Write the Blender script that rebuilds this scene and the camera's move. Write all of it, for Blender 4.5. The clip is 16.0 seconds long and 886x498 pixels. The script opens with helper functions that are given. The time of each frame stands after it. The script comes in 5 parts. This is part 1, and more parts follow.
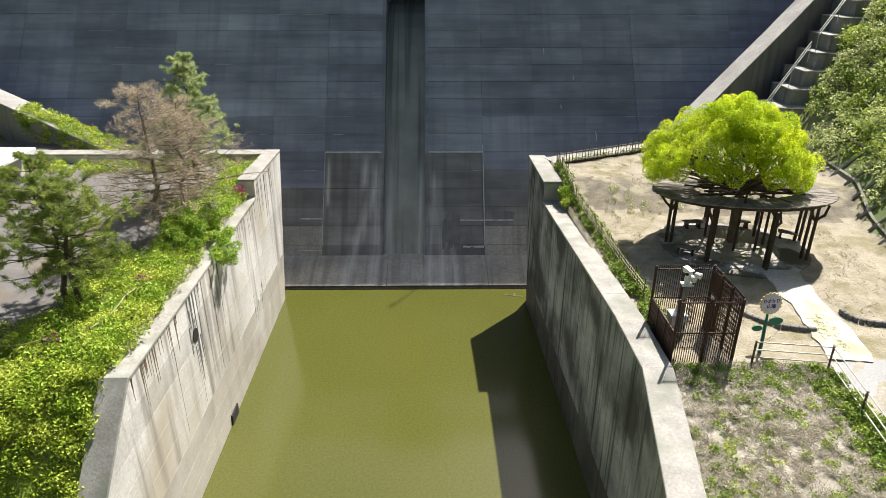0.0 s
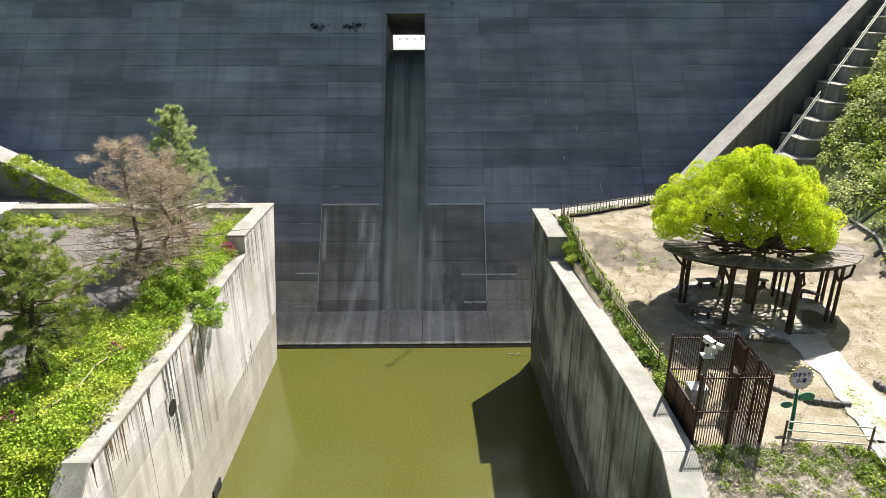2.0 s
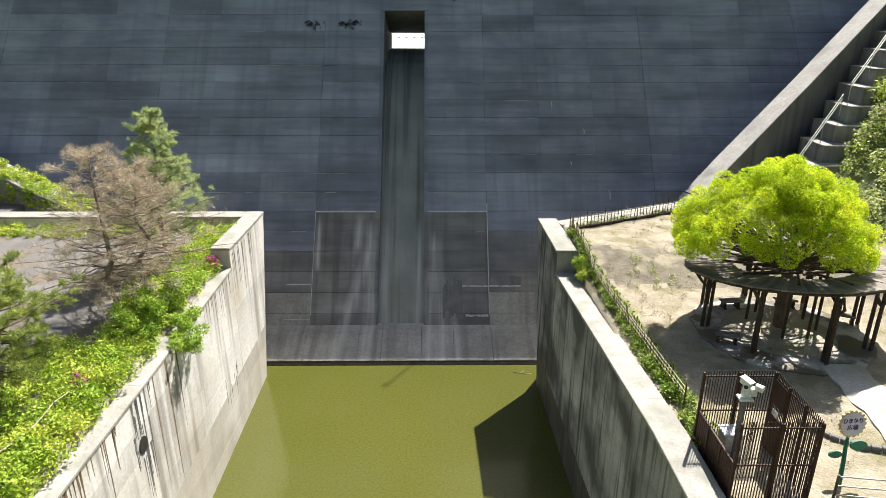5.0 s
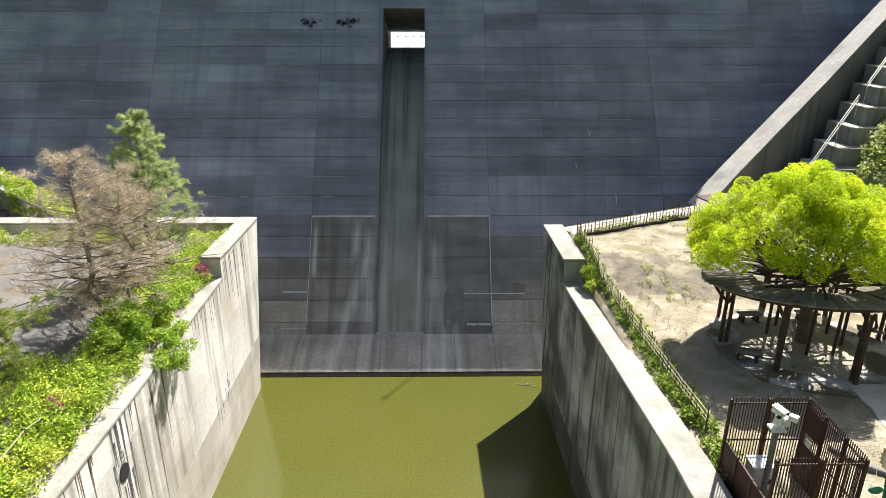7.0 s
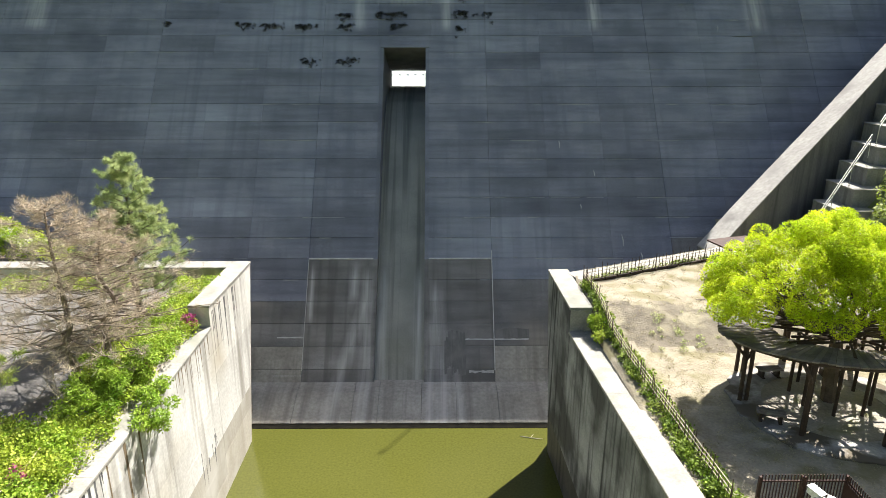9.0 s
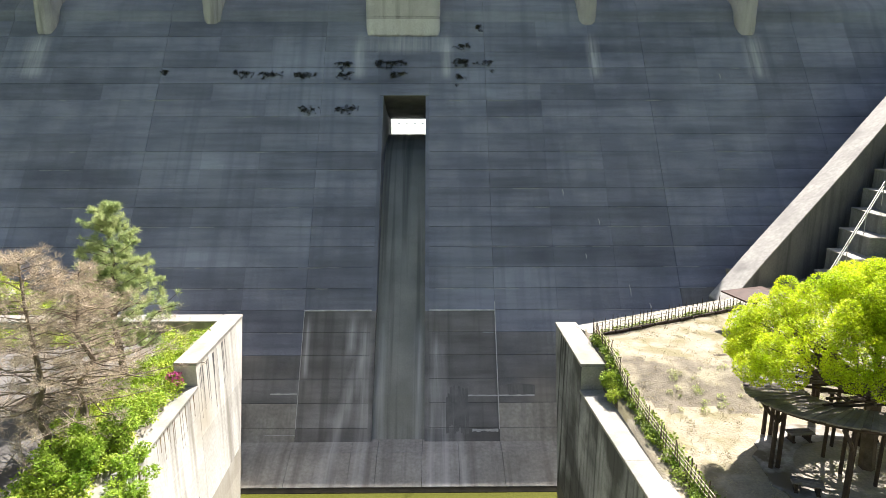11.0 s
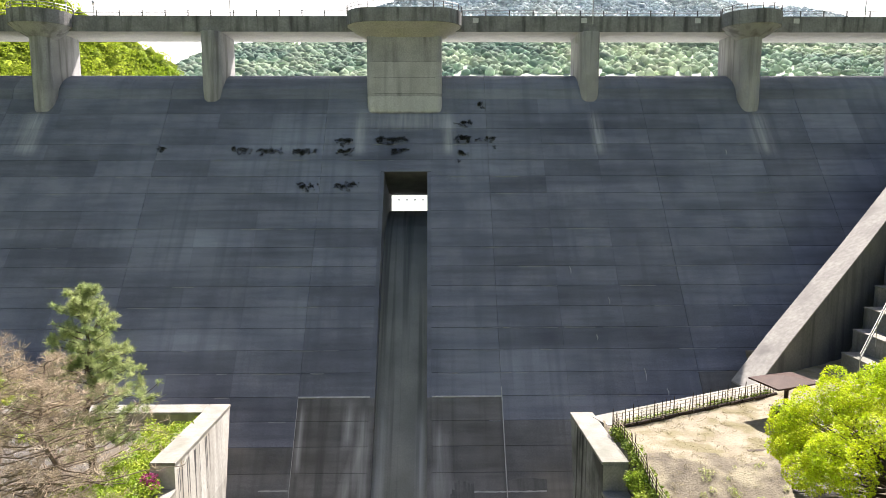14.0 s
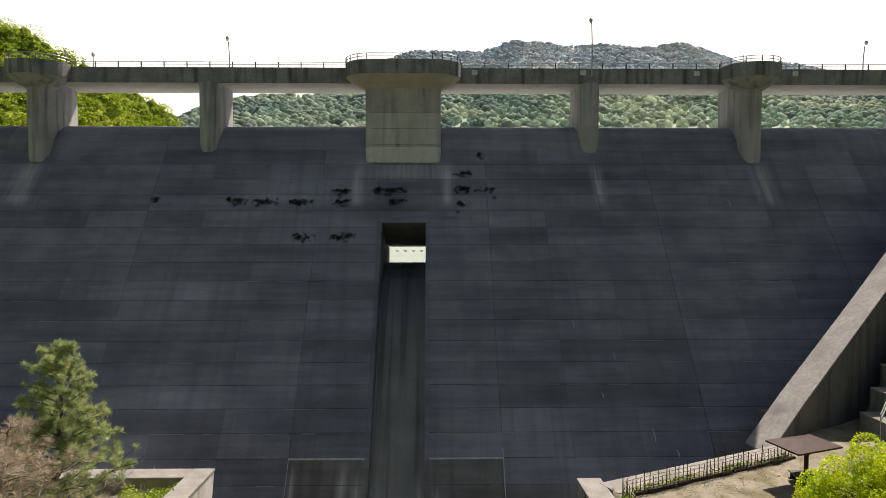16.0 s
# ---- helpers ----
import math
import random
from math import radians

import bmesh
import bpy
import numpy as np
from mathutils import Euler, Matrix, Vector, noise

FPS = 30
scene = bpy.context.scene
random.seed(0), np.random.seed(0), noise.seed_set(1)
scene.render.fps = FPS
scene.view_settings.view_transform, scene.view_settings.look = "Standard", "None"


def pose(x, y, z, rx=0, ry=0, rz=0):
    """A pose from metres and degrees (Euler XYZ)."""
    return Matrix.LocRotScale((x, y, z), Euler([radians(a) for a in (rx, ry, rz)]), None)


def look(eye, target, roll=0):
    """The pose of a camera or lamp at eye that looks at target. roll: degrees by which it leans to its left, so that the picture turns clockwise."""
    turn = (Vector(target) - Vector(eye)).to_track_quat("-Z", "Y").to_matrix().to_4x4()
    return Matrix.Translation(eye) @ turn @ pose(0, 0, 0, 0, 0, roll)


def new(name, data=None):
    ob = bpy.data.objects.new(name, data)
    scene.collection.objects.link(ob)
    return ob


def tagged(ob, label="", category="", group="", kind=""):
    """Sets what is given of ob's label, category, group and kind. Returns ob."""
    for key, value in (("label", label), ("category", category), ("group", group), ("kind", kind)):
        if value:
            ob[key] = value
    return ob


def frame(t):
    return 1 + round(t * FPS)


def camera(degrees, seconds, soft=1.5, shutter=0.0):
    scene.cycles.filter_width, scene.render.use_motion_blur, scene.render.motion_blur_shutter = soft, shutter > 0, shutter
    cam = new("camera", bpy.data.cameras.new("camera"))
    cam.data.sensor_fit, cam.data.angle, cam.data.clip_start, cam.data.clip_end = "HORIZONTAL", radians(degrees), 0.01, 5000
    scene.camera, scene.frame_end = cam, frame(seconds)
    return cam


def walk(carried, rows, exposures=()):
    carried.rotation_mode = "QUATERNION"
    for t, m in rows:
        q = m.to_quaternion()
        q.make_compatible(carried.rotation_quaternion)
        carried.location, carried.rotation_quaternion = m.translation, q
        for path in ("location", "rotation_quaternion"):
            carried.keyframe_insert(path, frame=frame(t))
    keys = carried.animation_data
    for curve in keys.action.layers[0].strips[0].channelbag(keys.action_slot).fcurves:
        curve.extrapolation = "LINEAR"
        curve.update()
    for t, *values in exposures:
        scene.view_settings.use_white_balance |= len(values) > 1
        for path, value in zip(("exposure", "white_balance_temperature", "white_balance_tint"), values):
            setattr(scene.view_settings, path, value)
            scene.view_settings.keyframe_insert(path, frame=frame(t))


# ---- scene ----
cam = camera(68.3, 16.0, soft=0.8)
PATH = [
    (0, (-0.72, -0.496, 29.287), (-0.688, 1.321, 28.453), 0.2),
    (0.5, (-0.609, 0.216, 29.243), (-0.58, 2.041, 28.425), 0.2),
    (1, (-0.472, 0.923, 29.218), (-0.446, 2.786, 28.492), 0.0),
    (1.5, (-0.412, 1.539, 29.162), (-0.388, 3.41, 28.456), 0.1),
    (2, (-0.388, 2.143, 29.144), (-0.365, 4.015, 28.438), 0.0),
    (2.5, (-0.38, 2.739, 29.116), (-0.356, 4.61, 28.41), 0.1),
    (3, (-0.388, 3.345, 29.095), (-0.363, 5.215, 28.388), 0.1),
    (3.5, (-0.364, 3.95, 29.074), (-0.34, 5.82, 28.366), 0.1),
    (4, (-0.323, 4.544, 29.067), (-0.301, 6.413, 28.358), 0.1),
    (6.5, (-0.61, 7.372, 28.727), (-0.58, 9.242, 28.019), 0.3),
    (7, (-0.575, 7.901, 28.728), (-0.547, 9.771, 28.018), 0.2),
    (7.5, (-0.522, 8.448, 28.761), (-0.497, 10.32, 28.056), 0.2),
    (8, (-0.446, 8.975, 28.802), (-0.422, 10.858, 28.129), 0.2),
    (8.5, (-0.377, 9.519, 28.838), (-0.357, 11.413, 28.194), 0.1),
    (9, (-0.337, 10.021, 28.844), (-0.319, 11.925, 28.232), 0.1),
    (11.5, (-0.65, 12.595, 28.462), (-0.624, 14.547, 28.028), 0.0),
    (12, (-0.713, 13.096, 28.458), (-0.686, 15.056, 28.062), -0.0),
    (12.5, (-0.834, 13.543, 28.445), (-0.806, 15.51, 28.085), -0.0),
    (13, (-0.926, 14.018, 28.439), (-0.898, 15.992, 28.12), 0.0),
    (13.5, (-0.946, 14.396, 28.4), (-0.918, 16.375, 28.116), -0.1),
    (14, (-0.964, 14.829, 28.37), (-0.933, 16.813, 28.124), -0.1),
    (14.5, (-0.947, 15.272, 28.342), (-0.914, 17.261, 28.135), 0.0),
    (15, (-0.932, 15.679, 28.342), (-0.898, 17.672, 28.173), -0.0),
    (15.5, (-0.94, 16.088, 28.374), (-0.905, 18.083, 28.243), -0.0),
    (16, (-0.892, 16.496, 28.384), (-0.858, 18.493, 28.292), -0.0),
]
EXPOSURES = [(0, 1.12, 6500, 10), (1.0, 1.16, 6500, 10), (9.0, 1.5, 6500, 10), (12.5, 1.7, 6600, 15), (14.5, 1.14, 6700, 16), (16, 0.38, 7000, 16)]
walk(cam, [(t, look(eye, target, roll)) for t, eye, target, roll in PATH], EXPOSURES)

# ---------------- light ----------------
SUN_DIR = Vector((0.41, 0.70, 1.0)).normalized()
sun_data = bpy.data.lights.new("sun", "SUN")
sun_data.energy, sun_data.angle, sun_data.color = 5.0, radians(0.55), (1.0, 0.95, 0.88)
sun = new("sun", sun_data)
sun.matrix_world = look((60, 120, 150), Vector((60, 120, 150)) - SUN_DIR)
world = bpy.data.worlds.new("world")
scene.world = world
world.use_nodes = True
wn = world.node_tree.nodes
sky = wn.new("ShaderNodeTexSky")
sky.sky_type, sky.sun_disc = "NISHITA", False
sky.sun_elevation = math.asin(SUN_DIR.z)
sky.sun_rotation = math.atan2(SUN_DIR.x, SUN_DIR.y)
sky.air_density, sky.dust_density, sky.ozone_density = 1.0, 2.5, 1.5
world.node_tree.links.new(sky.outputs[0], wn["Background"].inputs[0])
wn["Background"].inputs[1].default_value = 0.055

# bright hazy sky low over the far ridge
haze = bpy.data.materials.new("hazy_white_sky")
haze.use_nodes = True
hn = haze.node_tree.nodes
glow = hn.new("ShaderNodeEmission")
glow.inputs[0].default_value, glow.inputs[1].default_value = (1.0, 0.995, 0.98, 1), 1.0
haze.node_tree.links.new(glow.outputs[0], hn["Material Output"].inputs["Surface"])
hm = bpy.data.meshes.new("backdrop")
hm.from_pydata([(-2300, 2300, -50), (2300, 2300, -50), (2300, 2300, 1100), (-2300, 2300, 1100)], [], [(0, 1, 2, 3)])
hm.materials.append(haze)
tagged(new("backdrop", hm), "white hazy sky over the far ridge", "sky", kind="structure")

# ---------------- materials ----------------
PIERWASH = tuple((x, 0.0, w, 29.5, 34.6, 0.62) for x, w in ((-41.6, 1.6), (32.9, 1.5), (-8.3, 0.9), (0.7, 0.9), (15.9, 0.9))) + ((-3.8, 0.0, 5.5, 32.0, 34.8, 0.6),)
FANS = ((-6.5, 0.0, 0.7, -1, 9.5, 0.6), (-9.2, 0.38, 0.8, -1, 8.0, 0.5), (0.1, -0.08, 0.9, -1, 8.5, 0.6), (-7.7, 0.0, 0.6, 6.5, 9.9, 0.8), (-11.5, 0.0, 0.35, 5, 9.9, 0.7), (-1.0, 0.02, 0.4, -1, 6, 0.7), (1.6, -0.2, 0.5, -1, 5, 0.5))
MATS = {}


def mat(name, c1, c2, scale=1.0, rough=0.8, bump=0.3, fine=12.0, metal=0.0, streak=None, streak_amt=0.5, island=0.0, objrand=0.0,
        c3=None, c3scale=0.15, c3lo=0.5, c3hi=0.7, translucent=0.0, spec=0.4, bump_dist=0.02, grain=0.72, smap=(0.9, 0.9, 0.07), band=None, fans=(), fan_axis=0, fan_col=(0.68, 0.67, 0.65)):
    """Two-scale procedural surface on world position: c1 to c2 by noise, c3 in patches, vertical streaks, random tint per piece."""
    m = bpy.data.materials.new(name)
    m.use_nodes = True
    nt = m.node_tree
    N, L = nt.nodes, nt.links
    bsdf = N["Principled BSDF"]
    geo = N.new("ShaderNodeNewGeometry")

    def noise_tex(sc, detail=5.0, vec=None):
        n = N.new("ShaderNodeTexNoise")
        n.inputs["Scale"].default_value, n.inputs["Detail"].default_value = sc, detail
        L.new(vec or geo.outputs["Position"], n.inputs["Vector"])
        return n.outputs["Fac"]

    def ramp(fac, lo, hi):
        r = N.new("ShaderNodeMapRange")
        r.inputs[1].default_value, r.inputs[2].default_value = lo, hi
        L.new(fac, r.inputs[0])
        return r.outputs[0]

    def mix(fac, a, b, mode="MIX"):
        x = N.new("ShaderNodeMix")
        x.data_type, x.blend_type = "RGBA", mode
        for sock, v in ((x.inputs[0], fac), (x.inputs[6], a), (x.inputs[7], b)):
            if isinstance(v, (int, float)):
                sock.default_value = v
            elif isinstance(v, tuple):
                sock.default_value = (*v, 1)
            else:
                L.new(v, sock)
        return x.outputs[2]

    big, small = noise_tex(scale), noise_tex(fine * max(scale, 0.2), 6.0)
    col = mix(ramp(big, 0.35, 0.65), tuple(c1), tuple(c2))
    col = mix(ramp(small, 0.3, 0.7), col, mix(1.0, col, (grain, grain, grain), "MULTIPLY"))
    if c3:
        col = mix(ramp(noise_tex(c3scale, 6.0), c3lo, c3hi), col, tuple(c3))
    if band:
        mp = N.new("ShaderNodeMapping")
        mp.inputs["Scale"].default_value = (0.035, 0.0, 0.62)
        L.new(geo.outputs["Position"], mp.inputs["Vector"])
        col = mix(ramp(noise_tex(1.0, 2.0, mp.outputs[0]), 0.42, 0.66), col, mix(1.0, col, tuple(band), "MULTIPLY"))
        mp = N.new("ShaderNodeMapping")
        mp.inputs["Scale"].default_value = (0.25, 0.0, 3.1)
        L.new(geo.outputs["Position"], mp.inputs["Vector"])
        col = mix(ramp(noise_tex(1.0, 5.0, mp.outputs[0]), 0.45, 0.62), col, mix(1.0, col, (0.89, 0.89, 0.89), "MULTIPLY"))
    if streak:
        mp = N.new("ShaderNodeMapping")
        mp.inputs["Scale"].default_value = smap
        L.new(geo.outputs["Position"], mp.inputs["Vector"])
        f = noise_tex(1.6, 7.0, mp.outputs[0])
        mul = N.new("ShaderNodeMath")
        mul.operation = "MULTIPLY"
        mul.inputs[1].default_value = streak_amt
        L.new(ramp(f, 0.5, 0.68), mul.inputs[0])
        col = mix(mul.outputs[0], col, tuple(streak))
    for k, (fa, fb, fw, z0, z1, amt) in enumerate(fans):
        # a pale wash line x = fa + fb z between two heights
        xyz = N.new("ShaderNodeSeparateXYZ")
        L.new(geo.outputs["Position"], xyz.inputs[0])

        def calc(op, a, b):
            q = N.new("ShaderNodeMath")
            q.operation = op
            for sock, v in zip(q.inputs, (a, b)):
                if isinstance(v, (int, float)):
                    sock.default_value = v
                else:
                    L.new(v, sock)
            return q.outputs[0]

        off = calc("ABSOLUTE", calc("SUBTRACT", xyz.outputs[fan_axis], calc("ADD", calc("MULTIPLY", xyz.outputs[2], fb), fa)), 0.0)
        mp = N.new("ShaderNodeMapping")
        mp.inputs["Scale"].default_value, mp.inputs["Location"].default_value = (1.6, 1.6 * fan_axis, 0.12), (7.3 * k, 0, 0)
        L.new(geo.outputs["Position"], mp.inputs["Vector"])
        f = calc("MULTIPLY", ramp(off, fw, 0.0), ramp(noise_tex(1.5, 6.0, mp.outputs[0]), 0.25, 0.62))
        f = calc("MULTIPLY", calc("MULTIPLY", f, ramp(xyz.outputs[2], z1, z1 - 1.5)), calc("MULTIPLY", ramp(xyz.outputs[2], z0, z0 + 0.8), amt))
        col = mix(f, col, tuple(fan_col))
    for amt, src in ((island, geo.outputs["Random Per Island"]), (objrand, None)):
        if amt:
            if src is None:
                src = N.new("ShaderNodeObjectInfo").outputs["Random"]
            v = N.new("ShaderNodeMapRange")
            v.inputs[3].default_value, v.inputs[4].default_value = 1 - amt, 1 + amt
            L.new(src, v.inputs[0])
            hsv = N.new("ShaderNodeHueSaturation")
            L.new(v.outputs[0], hsv.inputs["Value"])
            L.new(col, hsv.inputs["Color"])
            col = hsv.outputs[0]
    L.new(col, bsdf.inputs["Base Color"])
    bsdf.inputs["Roughness"].default_value = rough
    bsdf.inputs["Metallic"].default_value = metal
    bsdf.inputs["Specular IOR Level"].default_value = spec
    if bump:
        b = N.new("ShaderNodeBump")
        b.inputs["Strength"].default_value, b.inputs["Distance"].default_value = bump, bump_dist
        L.new(small, b.inputs["Height"])
        L.new(b.outputs[0], bsdf.inputs["Normal"])
    if translucent:
        t = N.new("ShaderNodeBsdfTranslucent")
        L.new(col, t.inputs["Color"])
        ms = N.new("ShaderNodeMixShader")
        ms.inputs[0].default_value = translucent
        L.new(bsdf.outputs[0], ms.inputs[1])
        L.new(t.outputs[0], ms.inputs[2])
        L.new(ms.outputs[0], N["Material Output"].inputs["Surface"])
    MATS[name] = m
    return m


M_DAM = mat("dam_concrete", (0.225, 0.24, 0.292), (0.312, 0.327, 0.38), 0.33, 0.85, 0.5, 36, streak=(0.145, 0.157, 0.19), streak_amt=0.42, fans=PIERWASH, objrand=0.15, c3=(0.37, 0.395, 0.45), c3scale=0.07, c3lo=0.48, c3hi=0.78, grain=0.68, smap=(0.75, 0.02, 0.035), band=(0.68, 0.685, 0.70))
M_DAMLOW = mat("dam_concrete_washed", (0.235, 0.23, 0.222), (0.34, 0.332, 0.32), 0.33, 0.85, 0.4, 36, streak=(0.11, 0.105, 0.10), streak_amt=0.7, objrand=0.18, grain=0.78, fans=FANS, smap=(0.8, 0.02, 0.04), c3=(0.18, 0.172, 0.16), c3scale=0.14, c3lo=0.5, c3hi=0.66, band=(0.68, 0.67, 0.66))
M_DAMBASE = mat("grey_dam_base_concrete", (0.20, 0.20, 0.203), (0.285, 0.282, 0.28), 0.33, 0.85, 0.5, 36, streak=(0.13, 0.126, 0.12), streak_amt=0.55, objrand=0.18, c3=(0.36, 0.335, 0.29), c3scale=0.09, c3lo=0.52, c3hi=0.75, grain=0.68, smap=(0.75, 0.02, 0.035), band=(0.68, 0.68, 0.68))
M_JOINT = mat("joint_shadow", (0.13, 0.132, 0.14), (0.18, 0.18, 0.185), 0.8, 0.95, 0.2)
M_STAINCON = mat("damp_stained_concrete", (0.16, 0.157, 0.152), (0.24, 0.235, 0.226), 0.9, 0.8, 0.4, 20, streak=(0.10, 0.097, 0.092), streak_amt=0.7, smap=(0.9, 0.02, 0.06))
M_JOINTLINE = mat("faint_pale_joint_line", (0.34, 0.36, 0.38), (0.48, 0.49, 0.49), 1.5, 0.9, 0.3)
M_LIME = mat("lime_bloom", (0.72, 0.72, 0.70), (0.50, 0.50, 0.48), 1.5, 0.9, 0.3)
M_WALL = mat("wall_concrete", (0.58, 0.565, 0.535), (0.73, 0.715, 0.685), 0.22, 0.85, 0.35, 30, streak=(0.20, 0.18, 0.15), streak_amt=0.75, c3=(0.40, 0.36, 0.295), c3scale=0.10, c3lo=0.5, c3hi=0.64, grain=0.75, smap=(0.9, 0.7, 0.05), objrand=0.11)
M_WALLTAN = mat("tan_wall_concrete", (0.36, 0.335, 0.285), (0.46, 0.43, 0.375), 0.22, 0.85, 0.35, 30, streak=(0.27, 0.24, 0.195), streak_amt=0.4, c3=(0.5, 0.48, 0.44), c3scale=0.14, c3lo=0.54, c3hi=0.66, grain=0.84, smap=(0.9, 0.5, 0.05), objrand=0.08)
# stains are its own; the base is also darkened for this wall's shade
M_WALLDARK = mat("black_stained_shaded_wall_concrete", (0.24, 0.245, 0.25), (0.44, 0.445, 0.45), 0.3, 0.85, 0.35, 30, streak=(0.035, 0.035, 0.036), streak_amt=0.95, c3=(0.085, 0.085, 0.085), c3scale=0.22, c3lo=0.47, c3hi=0.6, grain=0.75, smap=(0.9, 1.5, 0.06), objrand=0.12)
M_DARKFOOT = mat("dark_wall_foot_concrete", (0.07, 0.066, 0.056), (0.13, 0.122, 0.105), 0.4, 0.7, 0.35, 30, streak=(0.03, 0.03, 0.026), streak_amt=0.8, smap=(0.9, 1.2, 0.08))
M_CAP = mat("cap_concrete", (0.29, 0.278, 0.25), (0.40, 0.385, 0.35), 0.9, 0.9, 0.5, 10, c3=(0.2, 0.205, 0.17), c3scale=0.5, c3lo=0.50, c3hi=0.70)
M_FOOT = mat("washed_pier_foot", (0.62, 0.625, 0.62), (0.74, 0.74, 0.73), 0.5, 0.85, 0.3, 20, streak=(0.45, 0.44, 0.43), streak_amt=0.5)
M_PIER = mat("pier_concrete", (0.40, 0.392, 0.395), (0.52, 0.51, 0.51), 0.4, 0.85, 0.3, 25, streak=(0.17, 0.16, 0.16), streak_amt=0.75)
M_PIERPALE = mat("pale_pier_pour", (0.52, 0.51, 0.505), (0.64, 0.63, 0.62), 0.5, 0.85, 0.3, 25, streak=(0.28, 0.27, 0.265), streak_amt=0.7)
M_PARAPET = mat("parapet_concrete", (0.25, 0.245, 0.245), (0.37, 0.365, 0.36), 0.6, 0.9, 0.3, 10, streak=(0.06, 0.058, 0.056), streak_amt=0.8)
M_SOFFIT = mat("soffit_concrete", (0.52, 0.495, 0.44), (0.60, 0.57, 0.51), 0.6, 0.9, 0.2)
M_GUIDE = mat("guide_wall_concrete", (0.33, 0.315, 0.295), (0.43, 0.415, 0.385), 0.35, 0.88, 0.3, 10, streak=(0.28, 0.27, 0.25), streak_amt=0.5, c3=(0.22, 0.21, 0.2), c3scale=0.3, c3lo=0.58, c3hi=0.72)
M_DARKCON = mat("dark_streaked_concrete", (0.15, 0.15, 0.15), (0.22, 0.215, 0.205), 0.3, 0.9, 0.3, 25, streak=(0.07, 0.07, 0.07), streak_amt=0.6)
M_WATER = mat("pond_water", (0.082, 0.088, 0.016), (0.100, 0.103, 0.023), 0.04, 0.13, 0.02, 30, spec=0.5, bump_dist=0.03)
# the pale base colour carries the sky's reflection off the reservoir
M_LAKE = mat("lake_water", (0.42, 0.50, 0.52), (0.50, 0.57, 0.58), 0.05, 0.08, 0.05, 9, spec=0.5)
M_GROUND = mat("dry_grass_ground", (0.27, 0.235, 0.168), (0.37, 0.33, 0.25), 0.9, 0.95, 1.0, 9, c3=(0.19, 0.168, 0.095), c3scale=0.6, c3lo=0.5, c3hi=0.64, bump_dist=0.05)
M_LAWN = mat("green_bank", (0.17, 0.24, 0.035), (0.26, 0.31, 0.06), 0.5, 0.95, 0.7, 12, c3=(0.28, 0.26, 0.12), c3scale=0.4, c3lo=0.55, c3hi=0.7)
M_SOIL = mat("bare_soil", (0.28, 0.25, 0.20), (0.40, 0.37, 0.315), 0.6, 0.95, 0.8, 12, c3=(0.20, 0.19, 0.11), c3scale=0.6, c3lo=0.55, c3hi=0.7, bump_dist=0.05)
M_SOILDARK = mat("raked_soil", (0.14, 0.12, 0.09), (0.23, 0.20, 0.15), 1.1, 0.95, 0.9, 9, c3=(0.30, 0.27, 0.19), c3scale=0.7, c3lo=0.5, c3hi=0.66, bump_dist=0.06)
M_GRAVEL = mat("gravel_lot", (0.13, 0.122, 0.115), (0.19, 0.18, 0.17), 0.5, 0.95, 0.6, 20, c3=(0.15, 0.12, 0.085), c3scale=0.35, c3lo=0.5, c3hi=0.7)
M_RING = mat("worn_ring_paving", (0.18, 0.165, 0.14), (0.50, 0.48, 0.445), 0.8, 0.92, 0.5, 9, c3=(0.12, 0.10, 0.07), c3scale=0.6, c3lo=0.47, c3hi=0.56)
M_PATH = mat("pale_path", (0.42, 0.40, 0.36), (0.54, 0.52, 0.48), 0.6, 0.9, 0.3, 12, c3=(0.34, 0.31, 0.22), c3scale=0.5, c3lo=0.5, c3hi=0.64)
M_ASPHALT = mat("asphalt", (0.30, 0.30, 0.30), (0.36, 0.36, 0.355), 0.6, 0.9, 0.4, 25)
M_FOREST = mat("forest_floor", (0.10, 0.14, 0.04), (0.18, 0.21, 0.08), 0.05, 0.95, 0.5, 10)
M_WOOD = mat("dark_stained_wood", (0.045, 0.030, 0.022), (0.075, 0.050, 0.036), 2.0, 0.75, 0.3, 10, spec=0.3)
M_ROOFW = mat("weathered_roof_boards", (0.15, 0.13, 0.11), (0.23, 0.205, 0.18), 1.2, 0.85, 0.4, 10, objrand=0.25)
M_BROWN = mat("brown_painted_steel", (0.055, 0.028, 0.022), (0.075, 0.040, 0.030), 1.5, 0.65, 0.1, 10, spec=0.2)
M_BARK = mat("bark", (0.085, 0.062, 0.046), (0.14, 0.108, 0.082), 2.5, 0.9, 0.7, 9)
M_DEADBARK = mat("grey_dead_bark", (0.20, 0.155, 0.12), (0.30, 0.24, 0.19), 2.5, 0.9, 0.6, 9)
M_TWIG = mat("dead_twigs", (0.50, 0.41, 0.30), (0.66, 0.56, 0.43), 2.0, 0.9, 0.2, island=0.25, translucent=0.2)
M_WHITE = mat("white_paint", (0.74, 0.74, 0.73), (0.80, 0.80, 0.78), 1.5, 0.5, 0.1, 10)
M_STEEL = mat("galvanised_steel", (0.50, 0.50, 0.49), (0.60, 0.60, 0.58), 2.0, 0.45, 0.1, 10, metal=0.6)
M_RAIL = mat("pale_rail_paint", (0.52, 0.48, 0.40), (0.62, 0.58, 0.50), 2.0, 0.55, 0.1)
M_STAKE = mat("fence_stakes", (0.10, 0.075, 0.055), (0.17, 0.13, 0.10), 2.0, 0.9, 0.3)
M_BAMBOO = mat("bamboo_rails", (0.44, 0.38, 0.27), (0.56, 0.49, 0.36), 2.0, 0.7, 0.2)
